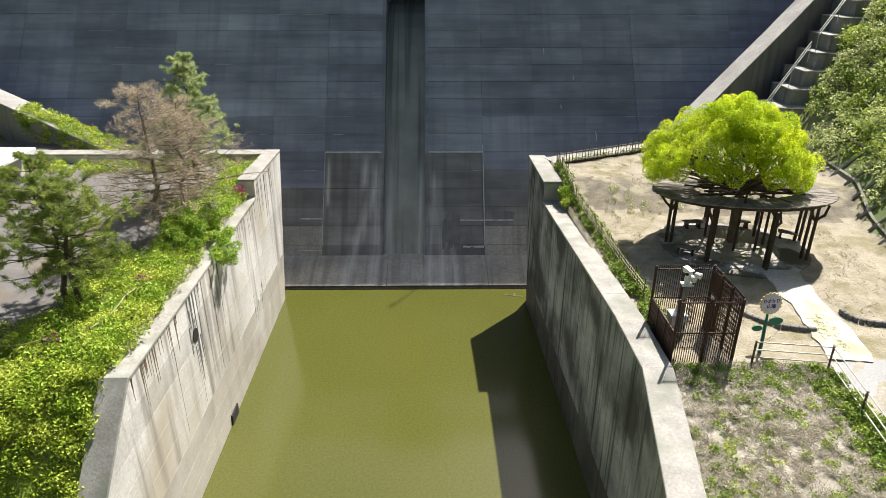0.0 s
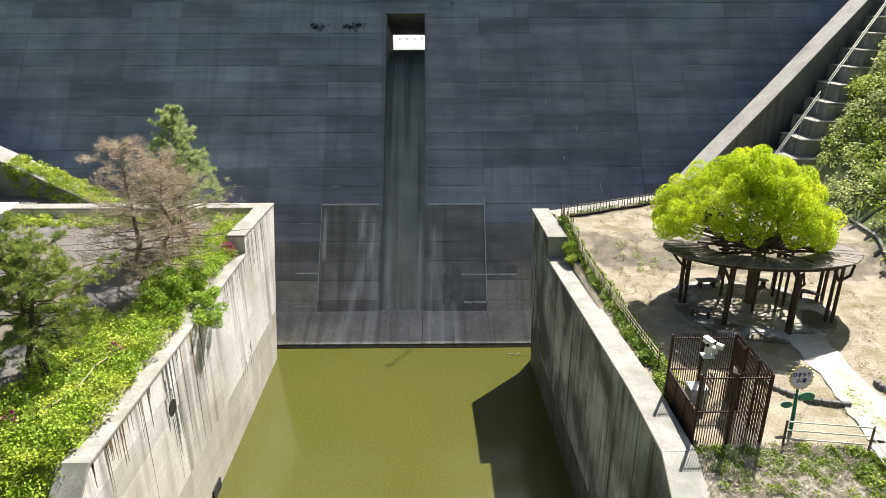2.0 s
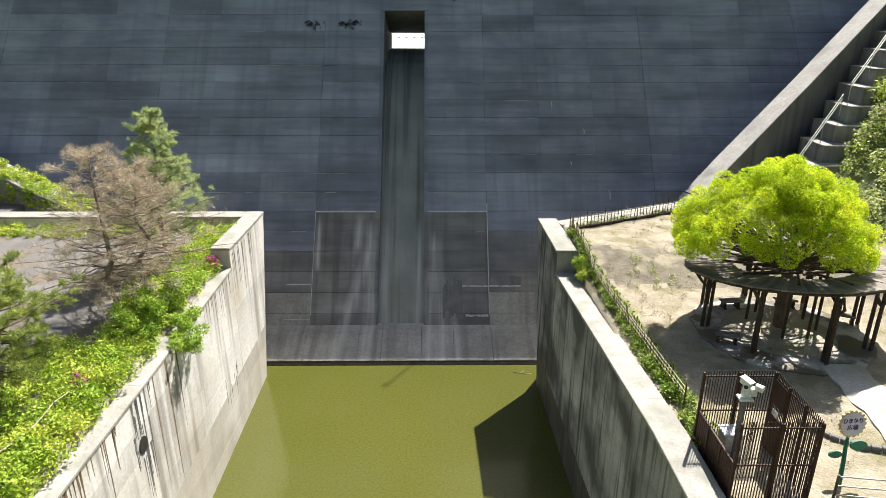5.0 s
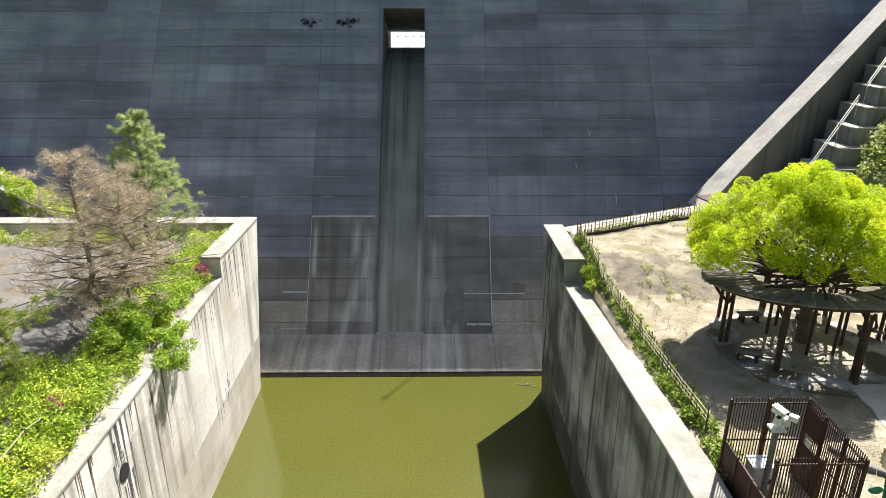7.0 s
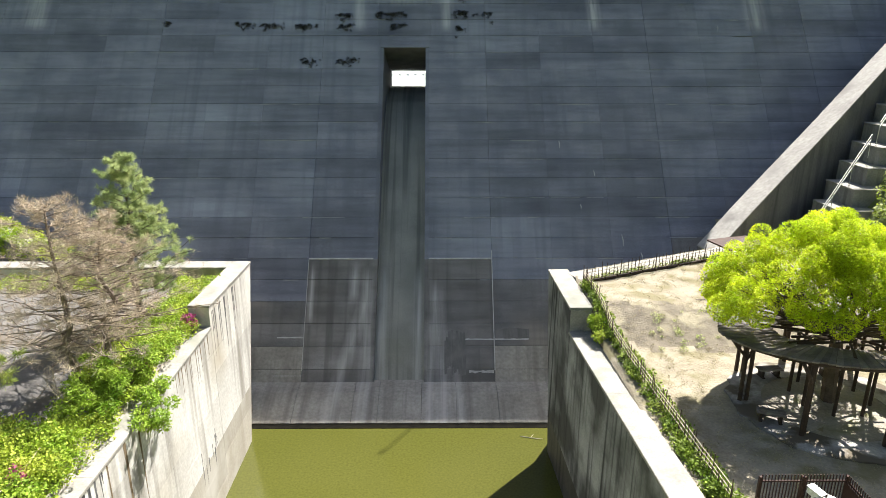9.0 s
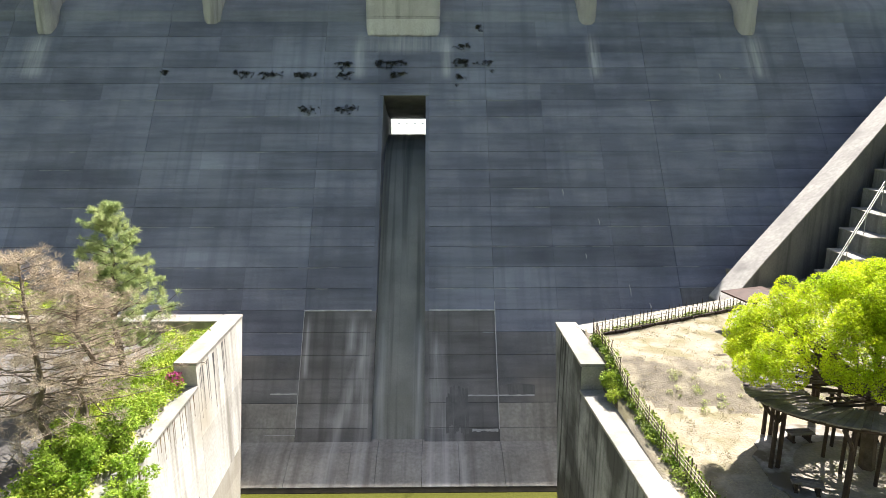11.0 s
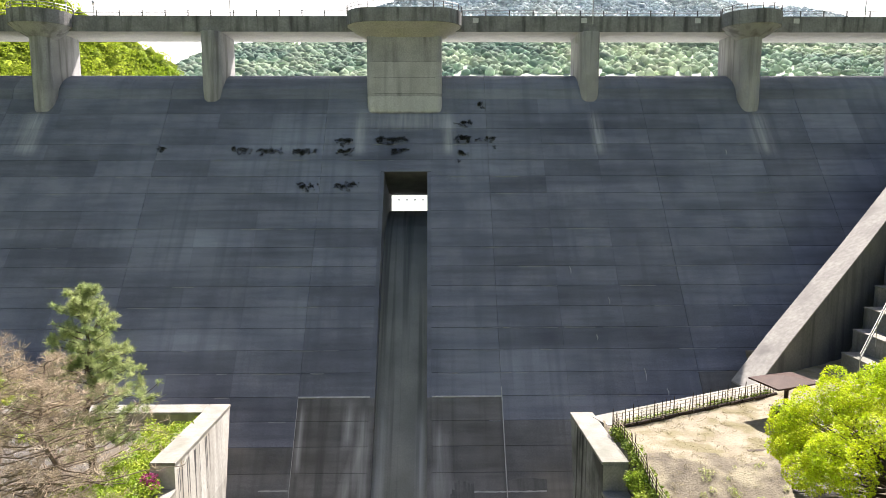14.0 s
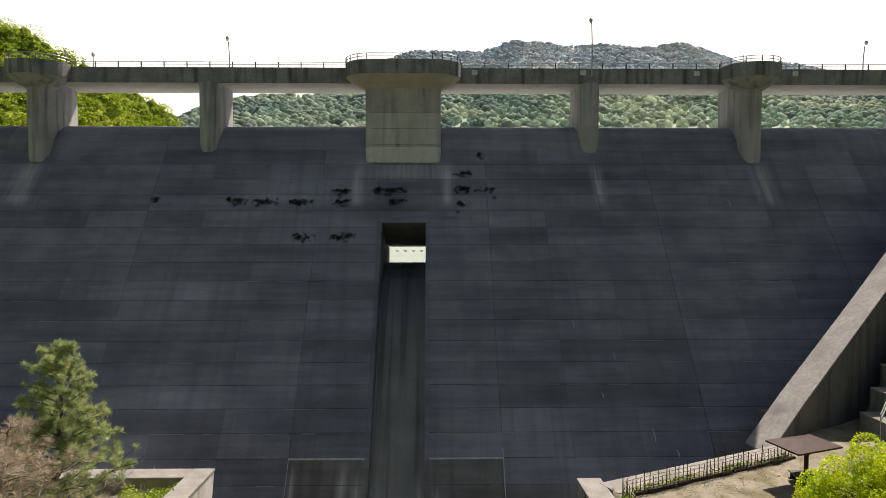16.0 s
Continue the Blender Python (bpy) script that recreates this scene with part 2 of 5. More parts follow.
M_GREENP = mat("green_sign_paint", (0.015, 0.16, 0.10), (0.02, 0.20, 0.12), 2.0, 0.45, 0.05)
M_YELLOW = mat("yellow_petal_paint", (0.62, 0.50, 0.22), (0.70, 0.58, 0.30), 2.0, 0.5, 0.05)
M_SIGNW = mat("pale_violet_sign_face", (0.62, 0.55, 0.68), (0.68, 0.62, 0.73), 2.0, 0.5, 0.05)
M_TEXT = mat("dark_sign_letters", (0.06, 0.03, 0.12), (0.08, 0.04, 0.15), 2.0, 0.6, 0.0)
M_BLACK = mat("dark_gap", (0.012, 0.012, 0.012), (0.02, 0.02, 0.02), 2.0, 0.7, 0.0)
M_STAIN = mat("black_water_stain", (0.08, 0.08, 0.085), (0.17, 0.17, 0.17), 1.5, 0.9, 0.3, island=0.3)
M_RUST = mat("brown_rust_stain", (0.14, 0.095, 0.05), (0.24, 0.18, 0.11), 1.5, 0.9, 0.3, island=0.3)
M_TOESHADE = mat("toe_shade_black", (0.008, 0.008, 0.006), (0.015, 0.014, 0.01), 2.0, 0.95, 0.2, spec=0.05)
M_MOSS = mat("black_moss_tufts", (0.025, 0.027, 0.022), (0.06, 0.058, 0.045), 3.0, 0.95, 0.5, island=0.3)
M_PLASTER = mat("grey_cabinet", (0.62, 0.63, 0.63), (0.70, 0.70, 0.70), 1.5, 0.5, 0.1)
LEAF = dict(rough=0.6, bump=0.0, spec=0.3)
M_LIMELEAF = mat("lime_green_leaves", (0.47, 0.63, 0.012), (0.82, 0.89, 0.035), 0.9, island=0.32, translucent=0.45, **LEAF)
M_PINE = mat("pine_needles", (0.17, 0.25, 0.045), (0.40, 0.46, 0.11), 0.9, island=0.4, translucent=0.35, **LEAF)
M_BLUEPINE = mat("blue_green_needles", (0.34, 0.44, 0.19), (0.58, 0.64, 0.30), 0.9, island=0.35, translucent=0.5, **LEAF)
M_SHRUB = mat("fresh_shrub_leaves", (0.27, 0.41, 0.025), (0.55, 0.62, 0.09), 0.55, island=0.4, translucent=0.3, **LEAF)
M_DEEPLEAF = mat("deep_green_leaves", (0.23, 0.40, 0.03), (0.45, 0.59, 0.08), 0.9, island=0.4, translucent=0.3, **LEAF)
M_GRASS = mat("grass_blades", (0.28, 0.40, 0.025), (0.46, 0.54, 0.08), 0.6, island=0.35, translucent=0.3, **LEAF)
M_WEED = mat("weed_leaves", (0.15, 0.25, 0.022), (0.30, 0.39, 0.055), 0.8, island=0.45, translucent=0.25, **LEAF)
M_HILLLEAF = mat("hillside_leaves", (0.36, 0.45, 0.11), (0.68, 0.71, 0.33), 0.35, island=0.45, translucent=0.35, **LEAF)
M_DRYLEAF = mat("dry_grass_blades", (0.33, 0.29, 0.16), (0.44, 0.385, 0.235), 0.8, island=0.3, translucent=0.2, **LEAF)
M_STRAW = mat("bleached_straw", (0.44, 0.39, 0.29), (0.60, 0.55, 0.45), 0.8, island=0.3, translucent=0.15, **LEAF)
M_PINK = mat("azalea_petals", (0.42, 0.07, 0.22), (0.55, 0.12, 0.30), 1.0, island=0.3, translucent=0.3, **LEAF)
M_NEARTREE = mat("bright_forest_leaves", (0.32, 0.46, 0.03), (0.58, 0.68, 0.08), 0.08, island=0.35, translucent=0.45, **LEAF)
# distance haze is put into the pale base colours of these crowns
M_FARTREE = mat("far_crowns_haze_tint", (0.52, 0.67, 0.58), (0.82, 0.90, 0.74), 0.035, 0.8, 0.5, 30, island=0.18, spec=0.1, bump_dist=0.4, translucent=0.7)
M_FARTREE2 = mat("far_ridge_crowns_haze_tint", (0.84, 0.92, 0.96), (0.92, 0.96, 0.94), 0.02, 0.8, 0.3, 20, island=0.05, spec=0.1, bump_dist=0.4, translucent=0.75)
M_NEARCROWN = mat("near_forest_crowns", (0.22, 0.34, 0.03), (0.44, 0.54, 0.07), 0.08, 0.8, 1.0, 30, island=0.4, spec=0.1, bump_dist=0.3, translucent=0.3)


# ---------------- mesh helpers ----------------
class MB:
    """Collects vertices and faces of one mesh."""

    def __init__(self):
        self.v, self.f = [], []

    def add(self, verts, faces):
        o = len(self.v)
        self.v.extend(tuple(p) for p in verts)
        self.f.extend(tuple(o + i for i in face) for face in faces)
        return self

    def box(self, x0, x1, y0, y1, z0, z1, c=0.0, m=None):
        """A box with chamfer c on its upright and top edges."""
        if c:
            ring = lambda k: [(x0 + k, y0), (x1 - k, y0), (x1, y0 + k), (x1, y1 - k), (x1 - k, y1), (x0 + k, y1), (x0, y1 - k), (x0, y0 + k)]
            vs = [(x, y, z0) for x, y in ring(c)] + [(x, y, z1 - c) for x, y in ring(c)]
            vs += [(min(max(x, x0 + c), x1 - c), min(max(y, y0 + c), y1 - c), z1) for x, y in ring(c)]
            fs = [tuple(reversed(range(8))), tuple(range(16, 24))]
            for k in (0, 8):
                fs += [(k + i, k + (i + 1) % 8, k + 8 + (i + 1) % 8, k + 8 + i) for i in range(8)]
        else:
            vs = [(x, y, z) for z in (z0, z1) for x, y in ((x0, y0), (x1, y0), (x1, y1), (x0, y1))]
            fs = [(3, 2, 1, 0), (4, 5, 6, 7), (0, 1, 5, 4), (1, 2, 6, 5), (2, 3, 7, 6), (3, 0, 4, 7)]
        if m is not None:
            vs = [m @ Vector(p) for p in vs]
        return self.add(vs, fs)

    def tube(self, pts, radii, n=6, caps=True):
        """A tapered tube through pts."""
        pts = [Vector(p) for p in pts]
        if isinstance(radii, (int, float)):
            radii = [radii] * len(pts)
        vs = []
        up = Vector((0, 0, 1))
        for i, p in enumerate(pts):
            d = (pts[min(i + 1, len(pts) - 1)] - pts[max(i - 1, 0)]).normalized()
            a = d.cross(up if abs(d.z) < 0.95 else Vector((1, 0, 0))).normalized()
            b = a.cross(d)
            vs += [p + float(radii[i]) * (math.cos(2 * math.pi * k / n) * a + math.sin(2 * math.pi * k / n) * b) for k in range(n)]
        fs = []
        for i in range(len(pts) - 1):
            fs += [(i * n + (k + 1) % n, i * n + k, (i + 1) * n + k, (i + 1) * n + (k + 1) % n) for k in range(n)]
        if caps:
            fs += [tuple(range(n)), tuple(reversed(range((len(pts) - 1) * n, len(pts) * n)))]
        return self.add(vs, fs)

    def prism(self, outline, lo, hi, axis="x"):
        """A polygon extruded along an axis. outline: (y, z) for x, (x, z) for y, (x, y) for z."""
        put = {"x": lambda a, b, h: (h, a, b), "y": lambda a, b, h: (a, h, b), "z": lambda a, b, h: (a, b, h)}[axis]
        n = len(outline)
        vs = [put(a, b, lo) for a, b in outline] + [put(a, b, hi) for a, b in outline]
        fs = [tuple(reversed(range(n))), tuple(range(n, 2 * n))] + [(i, (i + 1) % n, n + (i + 1) % n, n + i) for i in range(n)]
        return self.add(vs, fs)

    def loft(self, rings, closed=True, caps=True):
        """Faces between rings of equal length."""
        n = len(rings[0])
        vs = [p for ring in rings for p in ring]
        fs = []
        for i in range(len(rings) - 1):
            for k in range(n if closed else n - 1):
                fs.append((i * n + k, i * n + (k + 1) % n, (i + 1) * n + (k + 1) % n, (i + 1) * n + k))
        if caps and closed:
            fs += [tuple(reversed(range(n))), tuple(range((len(rings) - 1) * n, len(rings) * n))]
        return self.add(vs, fs)

    def mesh(self, name, material, smooth=False, fix=True):
        me = bpy.data.meshes.new(name)
        me.from_pydata(self.v, [], self.f)
        if fix and len(self.f) < 4000:
            bm = bmesh.new()
            bm.from_mesh(me)
            bmesh.ops.recalc_face_normals(bm, faces=bm.faces)
            bm.to_mesh(me)
            bm.free()
        me.materials.append(material)
        if smooth:
            me.polygons.foreach_set("use_smooth", [True] * len(me.polygons))
        return me


def part(name, mb, material, parent=None, label="", smooth=False, m=None):
    ob = new(name, mb.mesh(name, material, smooth))
    if m is not None:
        ob.matrix_basis = m
    if parent is not None:
        ob.parent = parent
    return tagged(ob, label=label) if label else ob


def thing(name, label, category, group="", kind="", m=None):
    ob = tagged(new(name), label, category, group, kind)
    if m is not None:
        ob.matrix_basis = m
    return ob


def solid(name, mb, material, label, category, group="", kind="", smooth=False):
    return tagged(part(name, mb, material, None, "", smooth), label, category, group, kind)


def leaf_mesh(name, places, size, material, rng, flat=0.35, aspect=0.55, spread=None):
    """Small bent leaf quads at places (n x 3 array), with random turns; flat: how level they lie."""
    n = len(places)
    d = rng.normal(size=(n, 3))
    d[:, 2] *= 1 - flat
    if spread is not None:
        d = d * 0.6 + spread
    d /= np.linalg.norm(d, axis=1)[:, None] + 1e-9
    s = rng.normal(size=(n, 3))
    s[:, 2] *= 1 - flat
    s -= (s * d).sum(1)[:, None] * d
    s /= np.linalg.norm(s, axis=1)[:, None] + 1e-9
    up = np.cross(d, s)
    k = size * rng.uniform(0.6, 1.35, size=(n, 1))
    a = places
    b = places + d * k * 0.5 + s * k * aspect * 0.5 + up * k * 0.08
    c = places + d * k
    e = places + d * k * 0.5 - s * k * aspect * 0.5 + up * k * 0.08
    v = np.stack([a, b, c, e], 1).reshape(-1, 3)
    me = bpy.data.meshes.new(name)
    me.vertices.add(len(v))
    me.vertices.foreach_set("co", v.ravel().astype(np.float32))
    me.loops.add(4 * n)
    me.loops.foreach_set("vertex_index", np.arange(4 * n, dtype=np.int32))
    me.polygons.add(n)
    me.polygons.foreach_set("loop_start", np.arange(0, 4 * n, 4, dtype=np.int32))
    me.update(calc_edges=True)
    me.materials.append(material)
    return me


def leafy(name, places, size, material, parent=None, seed=1, label="", **kw):
    ob = new(name, leaf_mesh(name, np.asarray(places, float), size, material, np.random.default_rng(seed), **kw))
    if parent is not None:
        ob.parent = parent
    return tagged(ob, label=label) if label else ob


def clumps(rng, centres, radii, count, shell=0.55, squash=0.75):
    """Points scattered in lumps round centres, denser to their skins."""
    centres, radii = np.asarray(centres, float), np.asarray(radii, float)
    w = radii ** 2
    which = rng.choice(len(centres), size=count, p=w / w.sum())
    d = rng.normal(size=(count, 3))
    d /= np.linalg.norm(d, axis=1)[:, None]
    r = radii[which] * rng.uniform(shell, 1.0, count) ** 0.7
    p = d * r[:, None]
    p[:, 2] *= squash
    return centres[which] + p


def smooth_step(a, b, x):
    t = np.clip((x - a) / (b - a), 0, 1)
    return t * t * (3 - 2 * t)


# ---------------- ground, one sheet ----------------
def face_y(z):
    """The dam's downstream face."""
    return 58.54 + 0.75 * z


def hill_foot(y):
    return 27.9 + 0.30 * (np.minimum(y, 46.0) - 37.0) + 0.10 * (np.maximum(y, 46.0) - 46.0)


def ground_z(x, y):
    x, y = np.asarray(x, float), np.asarray(y, float)
    right = 12.0 + 1.0 * smooth_step(42.5, 47.5, y + 0.15 * (x - 18)) - 0.2 * smooth_step(25.5, 17, y) - 9 * smooth_step(12, -25, y)
    rise = np.clip(x - hill_foot(y), 0, None)
    right = right + np.where(rise > 0, (0.95 + 0.3 * smooth_step(50, 64, y)) * rise - 0.002 * rise ** 2 * (rise < 200), 0).clip(0, 95)
    left = 12.2 - 9 * smooth_step(23.5, 12, y) * smooth_step(-26, -20, x) - 6 * smooth_step(20, -20, y)
    left = left + 0.75 * np.clip(-42 - x, 0, None).clip(0, 90)
    # the bank stays under the sloping top of the channel wall
    wall_top = np.interp(y, [-60, 8, 14, 20.2, 23.7], [-1.2, -0.8, 2.5, 8.5, 11.9])
    left = np.where(y < 24.5, np.minimum(left, wall_top - 0.1 + 0.75 * np.clip(-15.4 - x, 0, None)), left)
    z = np.where(x > -2, right, left)
    canal = (x > -15.1) & (x < 9.35 - 0.18 * np.clip(23.6 - y, 0, 11.6)) & (y > -200) & (y < 90)
    z = np.where(canal, -2.5, z)
    # the pit between the retaining walls and the dam
    pit = ((x > 9) & (x < 25.0) & (y > 52.9 + 0.452 * (x - 9.1))) | ((x < -14) & (x > -36) & (y > 55.6))
    z = np.where(pit & (y < 90), -2.5, z)
    back = (y > 89)
    lake = 14.0 + 0.8 * np.clip(np.where(x < 0, -x - 135, x - 190), 0, None).clip(0, 40) + 0.1 * np.clip(y - 640, 0, None).clip(0, 400)
    return np.where(back, lake, z)


def build_ground():
    fx = np.arange(-48, 48.01, 0.65)
    xs = np.unique(np.round(np.concatenate([-48 - np.geomspace(1, 2400, 26), fx, 48 + np.geomspace(1, 2400, 26), [-15.11, -15.09, 9.34, 9.36]]), 3))
    ys = np.unique(np.round(np.concatenate([-12 - np.geomspace(1, 1500, 20), np.arange(-12, 70, 0.65), np.arange(70, 92, 2.0), [88.9, 89.1], 92 + np.geomspace(1, 2500, 30)]), 3))
    X, Y = np.meshgrid(xs, ys)
    Z = ground_z(X, Y)
    rng = np.random.default_rng(4)
    Z = Z + rng.normal(size=Z.shape) * 0.035 * (Z > 5)
    nx, ny = len(xs), len(ys)
    me = bpy.data.meshes.new("ground")
    faces = [(j * nx + i, j * nx + i + 1, (j + 1) * nx + i + 1, (j + 1) * nx + i) for j in range(ny - 1) for i in range(nx - 1)]
    me.from_pydata(np.stack([X, Y, Z], -1).reshape(-1, 3).tolist(), [], faces)
    for m in (M_GROUND, M_SOIL, M_GRAVEL, M_FOREST, M_LAWN, M_SOILDARK):
        me.materials.append(m)
    idx = []
    for j in range(ny - 1):
        for i in range(nx - 1):
            x, y = (xs[i] + xs[i + 1]) / 2, (ys[j] + ys[j + 1]) / 2
            k = 0
            if y > 89 or x > hill_foot(y) + 0.5 or x < -42:
                k = 3
            elif x < -15:
                k = 2 if (x < -19.0 and y > 26) else (4 if y < 25.5 else 1)
            elif 43 < y + 0.15 * (x - 18) + 0.4 * math.sin(x * 1.7) < 47.4:
                k = 5
            elif y < 24.5:
                k = 1
            idx.append(k)
    me.polygons.foreach_set("material_index", idx)
    me.polygons.foreach_set("use_smooth", [True] * len(idx))
    return tagged(new("ground", me), "dry grass and bare soil ground round the channel", "ground", kind="structure")


build_ground()
solid("water", MB().add([(-34, -300, 0), (24, -300, 0), (24, 62, 0), (-34, 62, 0)], [(0, 1, 2, 3)]), M_WATER, "still murky olive-green water in the channel", "water", kind="structure")
solid("lake_water", MB().add([(-95, 90.5, 23.4), (200, 90.5, 23.4), (230, 400, 23.4), (-120, 400, 23.4)], [(0, 1, 2, 3)]), M_LAKE, "reservoir water behind the dam, sky reflection painted into its pale colour", "water", kind="structure")

# ---------------- dam ----------------
SLOT0, SLOT1, SLOT_TOP = -5.75, -1.45, 28.0
XC = -3.65
dam = thing("dam", "dark weathered concrete gravity dam with a central slot", "dam", kind="structure")


def dam_profile(z0):
    """Outline (y, z) of the dam body, 6 cm behind its panels, with a rounded crest."""
    pts = [(face_y(z0) + 0.06, z0), (face_y(35.6) + 0.06, 35.6)]
    cy, cz, r = face_y(35.6) + 2.75, 33.85, 4.6
    for k in range(1, 9):
        a = radians(150 - 60 * k / 8)
        pts.append((cy + 1.35 + r * math.cos(a), cz + r * math.sin(a)))
    pts += [(91.5, 38.45), (91.5, z0)]
    return pts


def dam_body(x0, x1, z0=-3.0):
    return MB().prism(dam_profile(z0), x0, x1)


part("dam_block", dam_body(-80, SLOT0), M_JOINT, dam)
part("dam_block", dam_body(SLOT1, 80), M_JOINT, dam)
# above the opening, with a ceiling that falls towards the lake
top = dam_profile(28.0)
top = top[:-2] + [(91.5, 38.45), (91.5, 25.2), (87.0, 25.6), (83.0, 26.6)]
part("dam_block", MB().prism(top, SLOT0, SLOT1), M_JOINT, dam)
# chute floor
floor_line = [(91.5, 23.2), (88.5, 23.6), (86, 23.62), (83.5, 23.3), (81, 22.5), (78.5, 21.0), (76, 18.9), (73.6, 16.5), (71.4, 14.0), (69.3, 11.6), (67.2, 9.3), (face_y(4) + 0.35, 4), (face_y(-3) + 0.3, -3)]
M_CHUTE = mat("chute_concrete", (0.27, 0.275, 0.24), (0.37, 0.365, 0.32), 0.3, 0.8, 0.3, 30, streak=(0.13, 0.135, 0.12), streak_amt=0.8, smap=(1.2, 0.02, 0.03), grain=0.85, fans=((-5.2, 0.0, 0.5, -1, 9, 0.6), (-2.0, 0.0, 0.5, -1, 9, 0.6)))
part("chute", MB().prism(floor_line + [(91.5, -3)], SLOT0 + 0.002, SLOT1 - 0.002), M_CHUTE, dam, "streaked concrete chute", smooth=False)
# sides of the slot stand in the same concrete as the face
for x0, x1 in ((SLOT0 - 0.35, SLOT0 + 0.03), (SLOT1 - 0.03, SLOT1 + 0.35)):
    side = [(face_y(9.9) - 0.02, 9.9), (face_y(SLOT_TOP) - 0.02, SLOT_TOP), (90.5, SLOT_TOP), (90.5, 21), (face_y(11) + 3, 11), (face_y(9.9) + 3, 9.9)]
    part("slot_side", MB().prism(side, x0, x1), M_DAM, dam)
    side = [(face_y(-2) - 0.02, -2), (face_y(9.9) - 0.02, 9.89), (face_y(9.9) + 3, 9.89), (face_y(-2) + 2, -2)]
    part("slot_side", MB().prism(side, x0, x1), M_DAMLOW, dam)
# toe block
toe = [(54.6, -2.6), (54.75, 0.12), (57.75, 1.1), (60.5, 1.16), (60.5, -2.6)]
M_TOE = mat("toe_concrete", (0.33, 0.315, 0.28), (0.46, 0.44, 0.395), 0.4, 0.88, 0.3, 10, streak=(0.17, 0.162, 0.145), streak_amt=0.6, smap=(0.9, 0.05, 0.05), fans=FANS)
for a, b in ((-34, -20.2), (-20.17, -11.9), (-11.87, -7.2), (-7.17, SLOT0 + 0.6), (SLOT0 + 0.63, SLOT1 - 0.2), (SLOT1 - 0.17, 1.2), (1.23, 4.6), (4.63, 13.0), (13.03, 24)):
    part("toe_slab", MB().prism(toe, a, b), M_TOE, dam)


# added black strip: shade and reflection under the toe, painted in
part("algae_line", MB().prism([(54.0, -0.4), (54.15, 0.03), (54.72, 0.1), (54.72, -0.4)], -34, 24), M_TOESHADE, dam, "black strip painted as shade under the toe")


def panel_mesh(w, h, mat_, name="panel"):
    """A lift of concrete between joints: u along x, v up the face, proud to -n, with chamfered edges."""
    c, d, g = 0.03, 0.065, 0.014
    e, k = 0.002, 0.005
    o = [(e, g), (w - e, g), (w - e, h - g), (e, h - g)]
    i = [(e + k, g + c), (w - e - k, g + c), (w - e - k, h - g - c), (e + k, h - g - c)]
    s = 1 / math.hypot(1, 0.75)
    place = lambda u, v, n: (u, 0.75 * s * v - n * s, s * v + 0.75 * s * n)
    vs = [place(u, v, -0.03) for u, v in o] + [place(u, v, d - c * 0.6) for u, v in o] + [place(u, v, d) for u, v in i]
    fs = [(8, 9, 10, 11)] + [(k + a, k + (a + 1) % 4, k + 4 + (a + 1) % 4, k + 4 + a) for k in (0, 4) for a in range(4)]
    return MB().add(vs, fs).mesh(name, mat_)


LIFT = 1.6
lifts = [0.35 + LIFT * k for k in range(23)]
slope = math.hypot(1, 0.75)
panel_cache = {}


def panel(x0, x1, z0, z1, material):
    key = (round(x1 - x0, 2), round(z1 - z0, 2), material.name)
    if key not in panel_cache:
        panel_cache[key] = panel_mesh(x1 - x0, (z1 - z0) * slope, material)
    ob = new("panel", panel_cache[key])
    ob.parent = dam
    ob.matrix_basis = pose(x0, face_y(z0) + 0.045, z0)


rnd = random.Random(5)
for i, z0 in enumerate(lifts):
    z1 = min(z0 + LIFT, 35.6)
    if z1 - z0 < 0.3:
        continue
    for b in range(-5, 5):
        x0 = XC - 8.25 + 16.5 * b
        x1 = x0 + 16.5
        # hidden past the side walls
        if x1 < -40 - max(z1 - 12.2, 0) * 2.8 or x0 > 26 + max(z1 - 11.2, 0) * 1.28:
            continue
        low = b == 0 and z0 < 9.9
        m_ = M_DAMLOW if low else (M_TOE if b in (-1, 1) and z0 < 3.4 else (M_DAMBASE if z0 < 4.5 or (z0 < 11 and rnd.random() < (11.5 - z0) / 7) else M_DAM))
        cuts = [x0, x1]
        if b == 0:
            cuts = [x0, SLOT0 - 0.33, SLOT1 + 0.33, x1] if z0 < SLOT_TOP - 0.1 else [x0, x1]
        for a, c in zip(cuts, cuts[1:]):
            if b == 0 and z0 < SLOT_TOP - 0.1 and abs(a - (SLOT0 - 0.33)) < 1e-6:
                continue
            n = 1 if c - a < 8 else 3
            a, c = (a + 0.010 if a == x0 else a), (c - 0.010 if c == x1 else c)
            for k in range(n):
                panel(a + (c - a) * k / n, a + (c - a) * (k + 1) / n, z0, z1, m_)
panel(SLOT0 - 0.33, SLOT1 + 0.33, 28.0, 29.15, M_DAM)
# rounded crest, skin of smoother concrete
for b in range(-5, 5):
    x0, x1 = XC - 8.25 + 16.5 * b, XC + 8.25 + 16.5 * b
    prof = dam_profile(0)[1:10]
    mb = MB()
    ring = lambda x: [(x, y, z) for y, z in [(prof[0][0] - 0.06, prof[0][1] - 0.05)] + [(y - 0.03, z + 0.05) for y, z in prof[1:]] + [(91.4, 38.5), (91.4, 37.5), (face_y(35.6) + 3.0, 36.2)]]
    mb.loft([ring(x0 + 0.015), ring(x1 - 0.015)])
    part("crest_slab", mb, M_DAM, dam)
